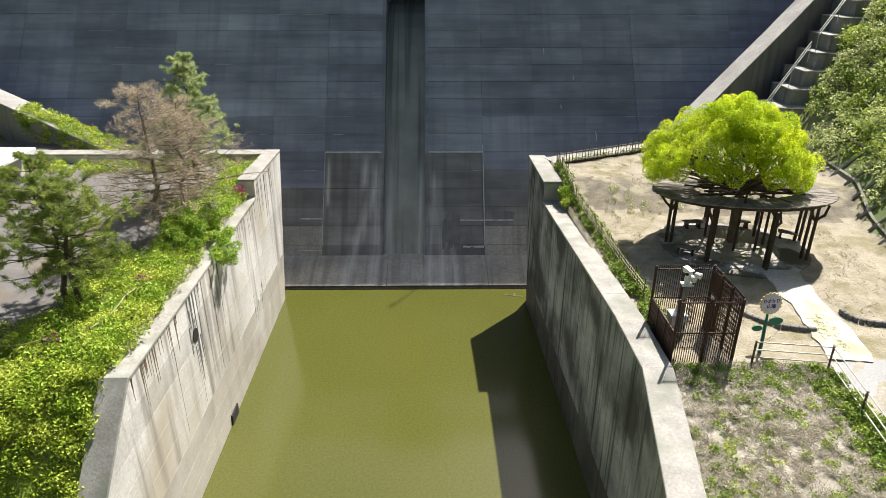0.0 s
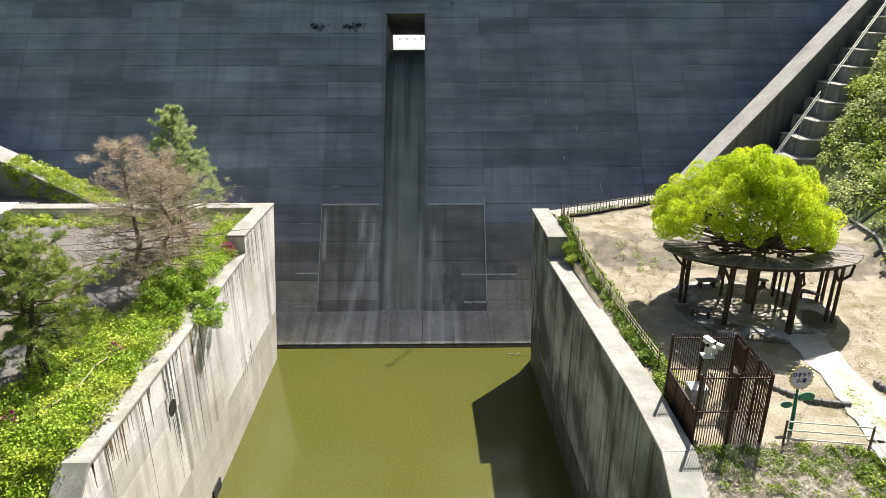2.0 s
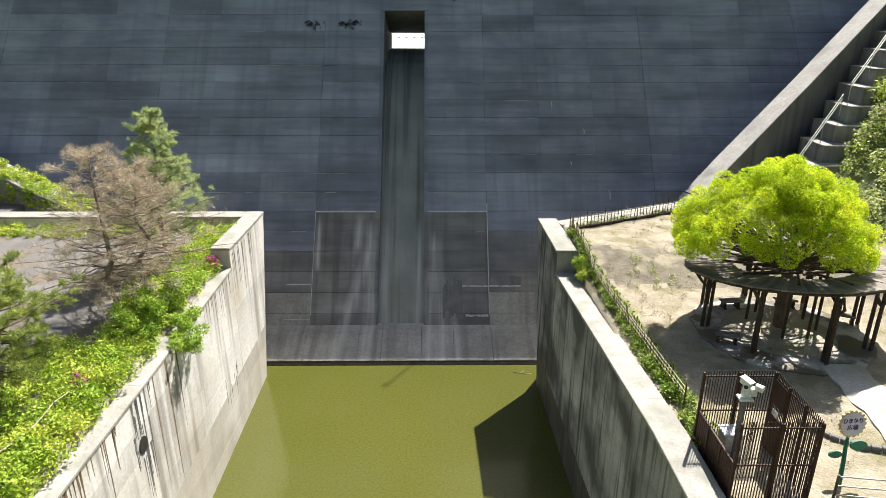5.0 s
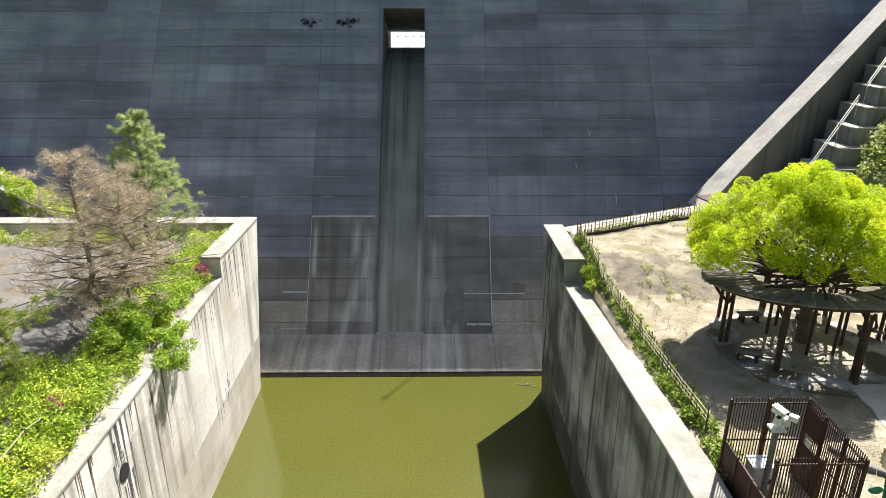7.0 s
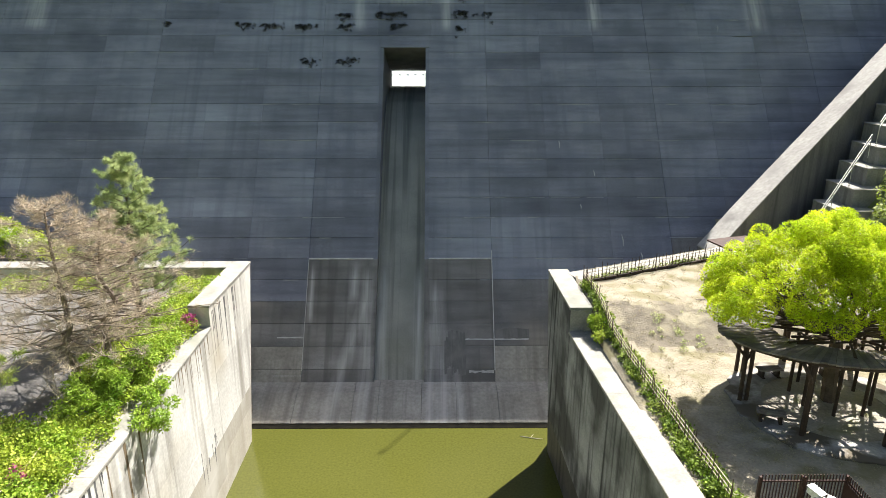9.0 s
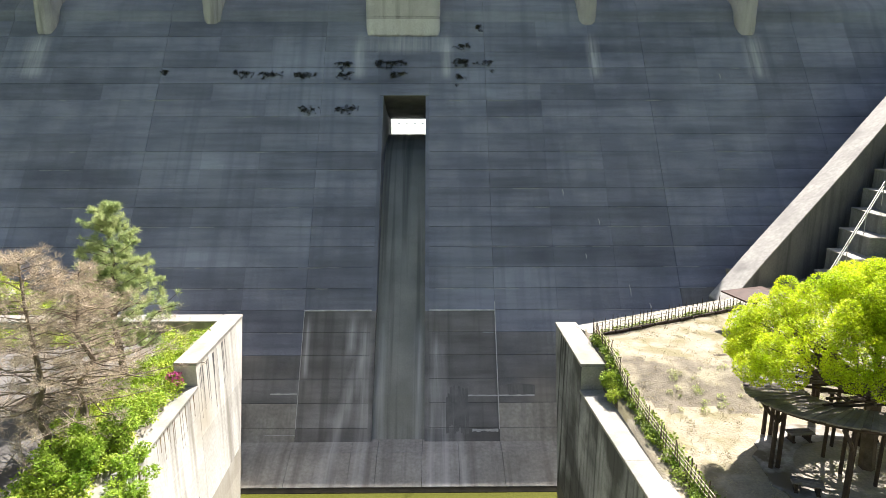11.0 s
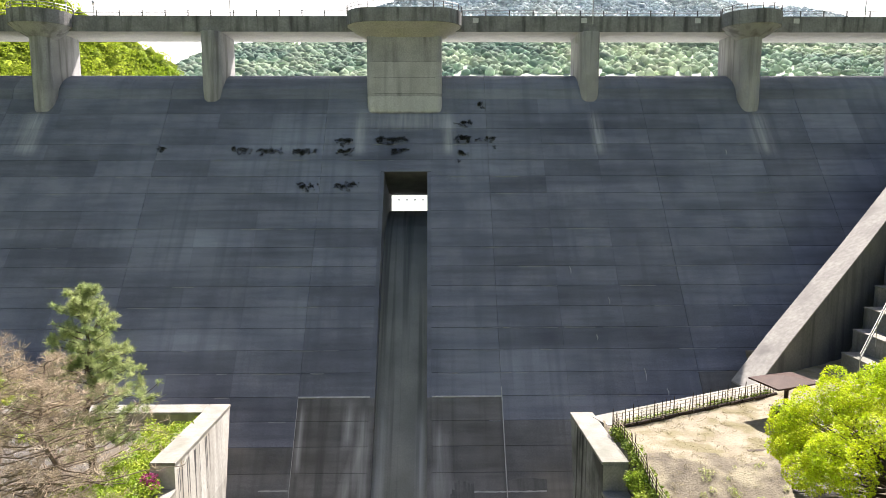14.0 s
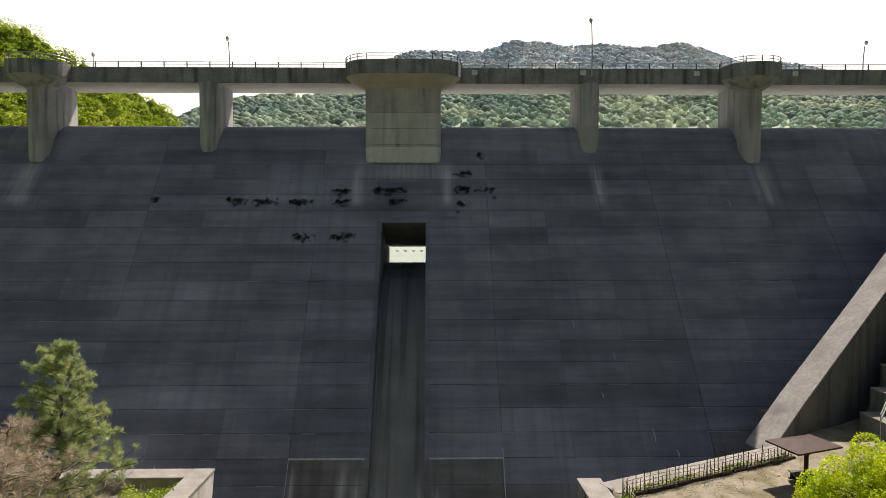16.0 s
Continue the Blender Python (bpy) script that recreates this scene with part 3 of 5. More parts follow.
# lime lines at the top of the washed patch
for x0, x1 in ((-11.9, SLOT0 - 0.35), (SLOT1 + 0.35, 4.6)):
    part("lime_line", MB().box(x0, x1, -0.05, 0.02, -0.07, 0.07, m=pose(0, face_y(9.95) - 0.045, 9.95, -53.1)), M_LIME, dam)
part("lime_line", MB().tube([(4.6, face_y(z) - 0.02, z) for z in (1.9, 6, 10.6)], 0.05, 5), M_LIME, dam)
part("lime_line", MB().tube([(-11.9, face_y(z) - 0.01, z) for z in (1.9, 5, 9.9)], 0.035, 5), M_LIME, dam)
part("lime_line", MB().tube([(x, face_y(1.62) - 0.06, 1.55) for x in (-14.3, -12.9, -11.9)], 0.035, 5), M_LIME, dam)



def face_patch(name, outline, material, label, proud=0.05):
    """A thin crust on the dam's face with an outline in (x, z)."""
    mb = MB().loft([[(x, face_y(z) - o, z) for x, z in outline] for o in (proud, -0.02)])
    part(name, mb, material, dam, label)


q = random.Random(77)
ragged = lambda pts, a: [(x + q.uniform(-a, a), z + q.uniform(-a, a)) for x, z in pts]
for k in range(9):
    # overlapping damp runs of unequal length
    a, w, t0, t1 = 0.25 + 0.2 * k, q.uniform(0.16, 0.3), q.uniform(3.6, 4.8), q.uniform(1.5, 2.2)
    face_patch("dark_stain", ragged([(a, t1), (a + w, t1), (a + w * 1.1, (t0 + t1) / 2), (a + w, t0), (a, t0), (a - 0.1 * w, (t0 + t1) / 2)], 0.05), M_STAINCON, "dark wet stain on the washed block", 0.044 + 0.0012 * k)
face_patch("dark_stain", ragged([(4.75, 4.1), (6.2, 4.08), (7.6, 4.1), (7.6, 4.75), (6.0, 4.85), (4.75, 4.7)], 0.06), M_STAINCON, "dark damp band under a joint")
for x0, x1, z in ((2.1, 4.55, 4.05), (4.65, 7.6, 4.05), (2.4, 4.5, 1.85), (-14.2, -12.0, 4.2)):
    n = 9
    top = [(x0 + (x1 - x0) * k / n, z + 0.03 + q.uniform(0, 0.04)) for k in range(n + 1)]
    low = [(x0 + (x1 - x0) * k / n, z - 0.02 - q.uniform(0, 0.12 if z < 3 else 0.03)) for k in range(n, -1, -1)]
    face_patch("lime_line", top + low, M_LIME, "white lime bloom along a joint", 0.056)

# ---------------- piers and bridge ----------------
bridge = thing("bridge", "weathered concrete road bridge along the dam crest", "bridge", kind="structure")
DECK0, DECK1, DECK_BOT, DECK_TOP, PAR_TOP = 85.7, 91.3, 42.55, 43.35, 44.15
for k, (a, b) in enumerate(((-80, -41.5), (-41.46, -24.1), (-24.06, 15.6), (15.64, 32.6), (32.64, 80))):
    part("deck_slab", MB().prism([(DECK0, DECK_BOT), (DECK0, DECK_TOP + 0.02), (DECK1, DECK_TOP + 0.02), (DECK1, DECK_BOT)], a, b), M_SOFFIT, bridge, "cream concrete underside")
    part("parapet", MB().prism([(DECK0 - 0.12, DECK_BOT + 0.0), (DECK0 - 0.12, PAR_TOP), (DECK0 + 0.22, PAR_TOP), (DECK0 + 0.22, DECK_TOP), (DECK0 - 0.01, DECK_TOP), (DECK0 - 0.01, DECK_BOT)], a, b), M_PARAPET, bridge, "dark streaked parapet")
    part("parapet", MB().prism([(DECK1 - 0.2, DECK_TOP), (DECK1 - 0.2, PAR_TOP), (DECK1 + 0.1, PAR_TOP), (DECK1 + 0.1, DECK_TOP)], a, b), M_PARAPET, bridge)


def rounded(x0, x1, y0, y1, r, n=5):
    """Outline in plan with its two front corners rounded by r."""
    pts = []
    for cx, cy, a0 in ((x0 + r, y0 + r, 180), (x1 - r, y0 + r, 270)):
        pts += [(cx + r * math.cos(radians(a0 + 90 * k / n)), cy + r * math.sin(radians(a0 + 90 * k / n))) for k in range(n + 1)]
    return pts + [(x1, y1), (x0, y1)]


def pier(xc, w, front, r, bottom, back=90.3, tip=None):
    """A bridge pier with a rounded nose whose foot runs into the face of the dam."""
    out = rounded(xc - w / 2, xc + w / 2, front, back, r)
    mb = MB().loft([[(x, y, bottom if y < front + 3 else bottom) for x, y in out], [(x, y, DECK_BOT) for x, y in out]])
    return mb


for xc, w, front, r, bottom in ((-41.3, 2.2, 84.0, 1.08, 34.2), (-24.1, 2.1, 84.9, 1.03, 35.3), (15.7, 2.1, 84.9, 1.03, 35.3), (32.5, 2.2, 84.0, 1.08, 34.2), (51.5, 2.1, 84.9, 1.03, 35.3), (-60.5, 2.1, 84.9, 1.03, 35.3)):
    part("pier", pier(xc, w, front, r, bottom), M_PIER, bridge, "pale concrete pier with rounded nose", smooth=False)
part("pier", pier(-3.85, 7.75, 83.95, 0.7, 34.1), M_PIER, bridge, "wide pale central pier")
part("pale_footing", MB().loft([[(x, y - 0.012, 34.2) for x, y in rounded(-7.74, 0.04, 83.95, 85.0, 0.7)], [(x, y - 0.012, 35.75) for x, y in rounded(-7.74, 0.04, 83.95, 85.0, 0.7)]]), M_FOOT, bridge, "paler washed foot of the pier")
part("pale_band", MB().loft([[(x, y - 0.008, z) for x, y in rounded(-7.735, 0.035, 83.95, 85.0, 0.7)] for z in (36.05, 39.2)]), M_PIERPALE, bridge, "paler middle pour of the pier")
for z in (36.0, 37.6, 39.2):
    part("pour_joint", MB().box(-7.05, -0.65, 83.936, 84.4, z, z + 0.05), M_PARAPET, bridge)


def platform(xc, w, front, base_w, rail_n):
    """A round lookout that the parapet runs round, on a flared corbel."""
    back = DECK0 + 0.2
    r = min(w / 2 - 0.05, 2.9)
    out = rounded(xc - w / 2, xc + w / 2, front, back, r, 9)
    part("lookout_slab", MB().loft([[(x, y, DECK_BOT + 0.35) for x, y in out], [(x, y, PAR_TOP + 0.12) for x, y in out]]), M_PARAPET, bridge, "dark rounded lookout parapet")
    low = rounded(xc - base_w / 2, xc + base_w / 2, front + 1.75, back, min(r * 0.45, base_w / 2 - 0.05), 9)
    mid = [(a[0] * 0.45 + b[0] * 0.55, a[1] * 0.45 + b[1] * 0.55) for a, b in zip(low, out)]
    full = [(a[0] * 0.04 + b[0] * 0.96, a[1] * 0.04 + b[1] * 0.96) for a, b in zip(low, out)]
    part("corbel", MB().loft([[(x, y, 41.7) for x, y in low], [(x, y, 42.3) for x, y in mid], [(x, y, DECK_BOT + 0.345) for x, y in full]]), M_SOFFIT if w > 10 else M_PIER, bridge, "flared concrete corbel")
    edge = out[:-2]
    step = max(1, len(edge) // rail_n)
    for zz in (PAR_TOP + 0.42, PAR_TOP + 0.72):
        part("rail", MB().tube([(x, y + 0.12, zz) for x, y in [(xc - w / 2 + 0.1, back)] + edge + [(xc + w / 2 - 0.1, back)]], 0.035, 5), M_STEEL, bridge)
    for x, y in edge[::step]:
        part("rail_post", MB().tube([(x, y + 0.12, PAR_TOP + 0.1), (x, y + 0.12, PAR_TOP + 0.74)], 0.05, 5), M_DARKCON, bridge)


platform(-3.85, 11.9, 82.2, 7.7, 8)
platform(-41.3, 6.1, 82.4, 2.3, 6)
platform(32.5, 6.0, 82.4, 2.3, 6)
for a, b in ((-80, -44.4), (-38.2, -9.8), (2.2, 29.5), (35.5, 80)):
    for zz in (PAR_TOP + 0.32, PAR_TOP + 0.58):
        part("rail", MB().tube([(a, DECK0 + 0.05, zz), (b, DECK0 + 0.05, zz)], 0.03, 5), M_STEEL, bridge)
    post = MB().box(-0.05, 0.05, -0.05, 0.05, 0, 0.6).mesh("rail_post", M_DARKCON)
    n = int((b - a) / 2.35)
    for k in range(n + 1):
        ob = new("rail_post", post)
        ob.parent = bridge
        ob.matrix_basis = pose(a + (b - a) * k / n, DECK0 + 0.05, PAR_TOP)
for x in (-43.6, 3.6, 15.0, 27.0, 37.5):
    part("plate", MB().box(x - 0.3, x + 0.3, DECK0 - 0.15, DECK0 - 0.12, 43.45, 43.95), M_WHITE, bridge, "small white sign plate")


def street_lamp(x, y, h, lean):
    t = thing("street_lamp", "slim grey street lamp on the bridge", "street lamp", "lamps on the bridge", m=pose(x, y, DECK_TOP))
    part("pole", MB().tube([(0, 0, 0), (0, 0, h * 0.6), (lean * 0.4, 0, h * 0.9), (lean, 0, h)], [0.07, 0.06, 0.05, 0.04], 6), M_STEEL, t)
    part("lamp_head", MB().loft([[(lean + 0.12 * c, 0.12 * s, h - 0.28) for c, s in CIRC8], [(lean + 0.2 * c, 0.2 * s, h) for c, s in CIRC8], [(lean + 0.1 * c, 0.1 * s, h + 0.2) for c, s in CIRC8]]), M_STEEL, t, "grey rounded lamp head", smooth=True)


CIRC8 = [(math.cos(2 * math.pi * k / 8), math.sin(2 * math.pi * k / 8)) for k in range(8)]
for x, y, h, lean in ((-23.5, 90.8, 5.2, -0.2), (15.9, 85.5, 5.8, -0.15), (48.0, 90.6, 5.0, 0.3), (-41.5, 90.6, 3.6, 0.0), (-38.5, 90.6, 3.3, 0.0)):
    street_lamp(x, y, h, lean)
for x, h in ((-4.1, 3.2), (33.3, 3.0)):
    solid("antenna", MB().tube([(x, 88.5, DECK_TOP), (x, 88.5, DECK_TOP + h)], 0.035, 5), M_STEEL, "thin metal antenna mast on the bridge", "antenna")

# ---------------- channel walls ----------------
def wall_strip(name, xin, width, stations, parent, material, zb=-2.6, batter=0.0):
    """A wall along y: inner face at xin(y), tops by stations (y, z)."""
    end = stations[-1][0] if batter else None
    foot = lambda y, z: y - batter * (z - zb) if batter and y > end - 0.1 else y
    sec = lambda y, z: [(xin(y), foot(y, z), zb), (xin(y), y, z), (xin(y) + width, y, z), (xin(y) + width, foot(y, z), zb)]
    back = part("wall_core", MB().loft([[(x + (0.07 if width > 0 else -0.07) * (i < 2), y, min(z, zz - 0.03)) for i, (x, y, z) in enumerate(sec(yy, zz))] for yy, zz in [(stations[0][0] + 0.06, stations[0][1])] + stations[1:-1] + [(stations[-1][0] - 0.06, stations[-1][1])]]), M_JOINT, parent)
    for lo, hi in ((zb, 1.2), (1.2, 2.7), (2.7, 4.2), (4.2, 5.7), (5.7, 7.2), (7.2, 8.7), (8.7, 10.2), (10.2, 40.0)):
        rows = []
        for i, (y, z) in enumerate(stations):
            if i and (z > lo + 0.05) != (stations[i - 1][1] > lo + 0.05):
                y0, z0 = stations[i - 1]
                rows.append((y0 + (y - y0) * (lo + 0.06 - z0) / (z - z0), lo + 0.06))
            if i and z > stations[i - 1][1] + 0.05 and stations[i - 1][1] < hi < z:
                y0, z0 = stations[i - 1]
                rows.append((y0 + (y - y0) * (hi - z0) / (z - z0), hi))
            if z > lo + 0.05:
                rows.append((y, z))
        if len(rows) < 2:
            continue
        cut = lambda p, q, h: p[1] + (q[1] - p[1]) * (h - p[2]) / max(q[2] - p[2], 1e-6)
        rings = []
        for y, z in rows:
            s = sec(y, z)
            a, b = lo + 0.008, min(hi - 0.008, z)
            rings.append([(s[0][0], cut(s[0], s[1], a), a), (s[0][0], cut(s[0], s[1], b), b), (s[2][0], cut(s[3], s[2], b), b), (s[2][0], cut(s[3], s[2], a), a)])
        part(name, MB().loft(rings), M_WALLTAN if material is M_WALL and hi < 4.5 else (M_DARKFOOT if material is M_WALLDARK and hi < 3 else material), parent)
    return back


def cap_strip(xin, width, stations, parent, over=0.05, th=0.16):
    s = 1 if width > 0 else -1
    sec = lambda y, z: [(xin(y) - s * over, y, z), (xin(y) - s * over, y, z + th - 0.03), (xin(y) - s * (over - 0.03), y, z + th), (xin(y) + width + s * (over - 0.03), y, z + th), (xin(y) + width + s * over, y, z + th - 0.03), (xin(y) + width + s * over, y, z)]
    return part("coping", MB().loft([sec(y, z - th) for y, z in stations]), M_CAP, parent, "pale worn concrete coping")


lx = lambda y: -14.3
rx = lambda y: 7.75 + 0.03 * (54 - max(y, 23.6)) - 0.18 * min(max(23.6 - y, 0.0), 11.6)
wl = thing("wall_left", "tall streaked concrete retaining wall along the water", "retaining wall", kind="structure")
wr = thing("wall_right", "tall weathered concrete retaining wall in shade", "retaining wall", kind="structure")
hi_l = [(47.0, 13.35), (51.5, 13.2), (56.25, 13.05)]
lo_l = [(-60, -1.0), (8, -0.6), (14.0, 2.7), (20.2, 8.75), (22.3, 10.7), (23.7, 11.95), (33, 11.9), (46.98, 11.95)]
hi_r = [(47.4, 13.0), (54.5, 13.0)]
lo_r = [(-60, 3.0), (5, 11.2), (12.0, 12.1), (17.5, 12.25), (23.6, 12.35), (28, 12.5), (35.5, 12.1), (47.38, 11.4)]


def split(st, cuts):
    """Cuts a line of (y, z) at the given y, into pours of wall."""
    ys = [a for a, _ in st]
    zs = [b for _, b in st]
    at = [c for c in cuts if ys[0] < c < ys[-1]]
    knots = [ys[0]] + at + [ys[-1]]
    for a, b in zip(knots, knots[1:]):
        mid = [(y, z) for y, z in st if a + 0.3 < y < b - 0.3]
        yield [(a + 0.008, float(np.interp(a, ys, zs)))] + mid + [(b - 0.008, float(np.interp(b, ys, zs)))]


for st in split(lo_l, [14, 23.7, 32.5, 39.5]):
    wall_strip("pour", lx, -1.2, [(y, z - 0.16) for y, z in st], wl, M_WALL)
    cap_strip(lx, -1.2, st, wl)
for st in split(hi_l, []):
    wall_strip("pour", lx, -1.25, [(y, z - 0.16) for y, z in st], wl, M_WALL, batter=0.29)
    cap_strip(lx, -1.25, st, wl)
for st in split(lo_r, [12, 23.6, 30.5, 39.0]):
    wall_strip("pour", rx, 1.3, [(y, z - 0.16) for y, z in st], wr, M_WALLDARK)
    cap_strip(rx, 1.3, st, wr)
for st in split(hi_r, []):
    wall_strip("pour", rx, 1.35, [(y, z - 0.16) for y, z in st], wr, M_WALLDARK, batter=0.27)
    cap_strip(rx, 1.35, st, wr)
part("step_face", MB().box(rx(47.4) + 0.01, rx(47.4) + 1.34, 47.36, 47.39, 11.3, 12.83), M_CAP, wr, "pale concrete face of the wall step")
# return walls towards the sides
part("return_wall", MB().box(-36, -15.56, 54.95, 56.25, -2.6, 12.87), M_WALL, wl)
part("coping", MB().box(-36, -15.62, 54.88, 56.3, 12.88, 13.04, 0.03), M_CAP, wl)
ret = lambda t, o: (9.5 + 15.4 * t - 0.41 * o, 52.35 + 6.96 * t + 0.91 * o)
quad = [ret(0, -0.1), ret(1, -0.1), ret(1, 1.5), ret(0, 1.5)]
part("return_wall", MB().prism(quad, -2.6, 13.02, "z"), M_CAP, wr)
part("pipe_mouth", MB().tube([(-14.26, 31.6, 9.2), (-14.6, 31.6, 9.2)], 0.42, 14), M_BLACK, wl, "dark round drain mouth")
part("pipe_mouth", MB().box(-14.32, -14.2, 34.9, 36.3, -0.3, 0.75), M_BLACK, wl, "dark square outlet at the waterline")

# ---------------- guide walls on the abutments ----------------
def guide_y(z):
    return 53.0 + 0.75 * z


def guide_wall(name, pts, width, drop, out):
    """pts: (x, z) of the inner edge of the sloping top, which stands in front of the dam's face; out: +1 to the right."""
    g = thing(name, "concrete guide wall climbing beside the dam face", "guide wall", kind="structure")
    sec = lambda x, z, lo, hi, o: [(x, guide_y(z) + o, z + lo), (x + out * 0.3, guide_y(z) - width - o, z + lo), (x + out * 0.3, guide_y(z) - width - o, z + hi), (x, guide_y(z) + o, z + hi)]
    for (xa, za), (xb, zb) in zip(pts, pts[1:]):
        # side shade and top sunlight are put in as dark and pale concrete
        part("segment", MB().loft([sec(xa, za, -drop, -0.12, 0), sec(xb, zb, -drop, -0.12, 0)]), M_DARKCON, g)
        part("top_slab", MB().loft([sec(xa, za, -0.12, 0, 0.03), sec(xb, zb, -0.12, 0, 0.03)]), M_GUIDE, g, "pale top slab, its sunlight put into the colour")
    return g


guide_wall("guide_wall_right", [(21.6, 12.4), (25.2, 15.3), (29.6, 18.7), (34.0, 22.1), (38.4, 25.6), (46.0, 31.6), (54, 38.0)], 2.6, 18, 1)
guide_wall("guide_wall_left", [(-29, 11.4), (-34.3, 13.3), (-39.0, 15.0), (-43.7, 16.7), (-55, 20.8), (-70, 26.2)], 2.6, 16, -1)


# ---------------- stairs and hillside on the right ----------------
def gz(x, y):
    return float(ground_z(x, y))


# riser shade is painted as darker concrete, the lit tops as paler
M_STEPFACE = mat("painted_shade_step_concrete", (0.22, 0.22, 0.215), (0.32, 0.315, 0.305), 0.5, 0.88, 0.3, 14, streak=(0.09, 0.088, 0.082), streak_amt=0.7)
stair = thing("abutment_stairs", "grey concrete stepped blocks climbing the abutment", "stairs", kind="structure")
for k in range(-1, 11):
    x0, y0, z1 = 31.0 + 1.5 * k, 60.0 + 1.13 * k, 15.9 + 1.5 * k
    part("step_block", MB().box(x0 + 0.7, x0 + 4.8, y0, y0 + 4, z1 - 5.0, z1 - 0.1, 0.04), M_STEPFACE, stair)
    part("step_top", MB().box(x0 + 0.66, x0 + 4.84, y0 - 0.05, y0 + 4, z1 - 0.098, z1, 0.03), M_CAP, stair, "step edge painted paler for its light")
hand = thing("stair_handrail", "pale steel handrail beside the abutment stairs", "handrail")
for a, b in ((-0.6, 3.5), (4.1, 9.0)):
    for dz in (0.95, 0.55):
        part("rail", MB().tube([(30.2 + 1.55 * t, 60.0 + 1.13 * t, 15.2 + 1.5 * t + dz) for t in (a, b)], 0.055, 6), M_STEEL, hand)
    n = 3
    for j in range(n + 1):
        t = a + (b - a) * j / n
        part("post", MB().tube([(30.2 + 1.55 * t, 60.0 + 1.13 * t, 14.2 + 1.5 * t), (30.2 + 1.55 * t, 60.0 + 1.13 * t, 16.15 + 1.5 * t)], 0.03, 6), M_STEEL, hand)

crib = thing("slope_frame", "pale concrete lattice frame holding the slope", "slope frame", kind="structure")


def on_slope(pts, up, w=0.1):
    return MB().tube([(x, y, gz(x, y) + up) for x, y in pts], w, 4)


for r in (0.5, 2.3):
    for a in np.arange(33.0, 55, 2.2):
        part("beam", on_slope([(hill_foot(y) + r + 0.05, y) for y in (a + 0.02, a + 1.1, a + 2.18)], 0.09, 0.11), M_CAP, crib)
for a in np.arange(33.0, 56, 2.2):
    for r0, r1 in ((0.0, 2.2), (2.4, 4.2)):
        part("beam", on_slope([(hill_foot(a) + r, a) for r in (r0, (r0 + r1) / 2, r1)], 0.1, 0.11), M_CAP, crib)

rng = np.random.default_rng(11)
n = 3400
hy = rng.uniform(33, 74, n)
hr = rng.uniform(0.4, 24, n) ** 1.0
hxx = hill_foot(hy) + 0.3 + hr
keep = (hr > 2.6) | (rng.uniform(size=n) < 0.25)
hxx, hy, hr = hxx[keep], hy[keep], hr[keep]
cent = np.stack([hxx, hy, ground_z(hxx, hy) + 0.25], 1)
# keep clear of the stairs
clear = ~((hy > 57.5) & (hxx < 34.4 + 1.33 * (hy - 60.0)))
cent = cent[clear]
rad = rng.uniform(0.4, 1.0, len(cent)) ** 1.0
rad[rng.uniform(size=len(cent)) < 0.12] *= 1.8
mid = rng.uniform(size=len(cent))
for sel, m_, cnt, sd in ((mid < 0.7, M_HILLLEAF, 150000, 21), (mid >= 0.7, M_SHRUB, 60000, 22)):
    tagged(leafy("slope_shrub_cover", clumps(rng, cent[sel], rad[sel], cnt), 0.26, m_, seed=sd), "tangled green shrubs and creepers covering the slope", "shrubs", kind="stuff")

# ---------------- plaza surfaces ----------------
def disc(cx, cy, r0, r1, z, n=48, wob=0.0, seed=0):
    q = random.Random(seed)
    mb = MB()
    outer = [(cx + (r1 + q.uniform(-wob, wob)) * math.cos(2 * math.pi * k / n), cy + (r1 + q.uniform(-wob, wob)) * math.sin(2 * math.pi * k / n)) for k in range(n)]
    inner = [(cx + r0 * math.cos(2 * math.pi * k / n), cy + r0 * math.sin(2 * math.pi * k / n)) for k in range(n)]
    mb.loft([[(x, y, z - 0.2) for x, y in outer], [(x, y, z) for x, y in outer], [(x, y, z) for x, y in inner], [(x, y, z - 0.2) for x, y in inner]], caps=False)
    return mb


PX, PY = 18.9, 38.2
solid("paved_ring", disc(PX - 0.5, PY - 0.8, 2.9, 4.5, 12.075, wob=0.2), M_RING, "pale worn paving ring under the pavilion", "paving", kind="structure")
solid("planting_circle", disc(PX - 0.5, PY - 0.8, 0.01, 2.88, 12.07, wob=0.05, seed=2), M_SOIL, "leaf-strewn soil circle round the tree trunk", "soil", kind="structure")


def ribbon(pts, w, z, jit=0.0, seed=1):
    q = random.Random(seed)
    left, right = [], []
    for i, (x, y) in enumerate(pts):
        a, b = pts[max(i - 1, 0)], pts[min(i + 1, len(pts) - 1)]
        d = Vector((b[0] - a[0], b[1] - a[1])).normalized()
        o = Vector((-d.y, d.x))
        left.append((x + o.x * (w / 2 + q.uniform(-jit, jit)), y + o.y * (w / 2 + q.uniform(-jit, jit))))
        right.append((x - o.x * (w / 2 + q.uniform(-jit, jit)), y - o.y * (w / 2 + q.uniform(-jit, jit))))
    return MB().loft([[(x, y, z(x, y) - 0.12) for x, y in left], [(x, y, z(x, y)) for x, y in left], [(x, y, z(x, y)) for x, y in right], [(x, y, z(x, y) - 0.12) for x, y in right]], closed=False)


def bez(p, q, r, n=14):
    return [tuple((1 - t) ** 2 * a + 2 * t * (1 - t) * b + t * t * c for a, b, c in zip(p, q, r)) for t in (k / n for k in range(n + 1))]


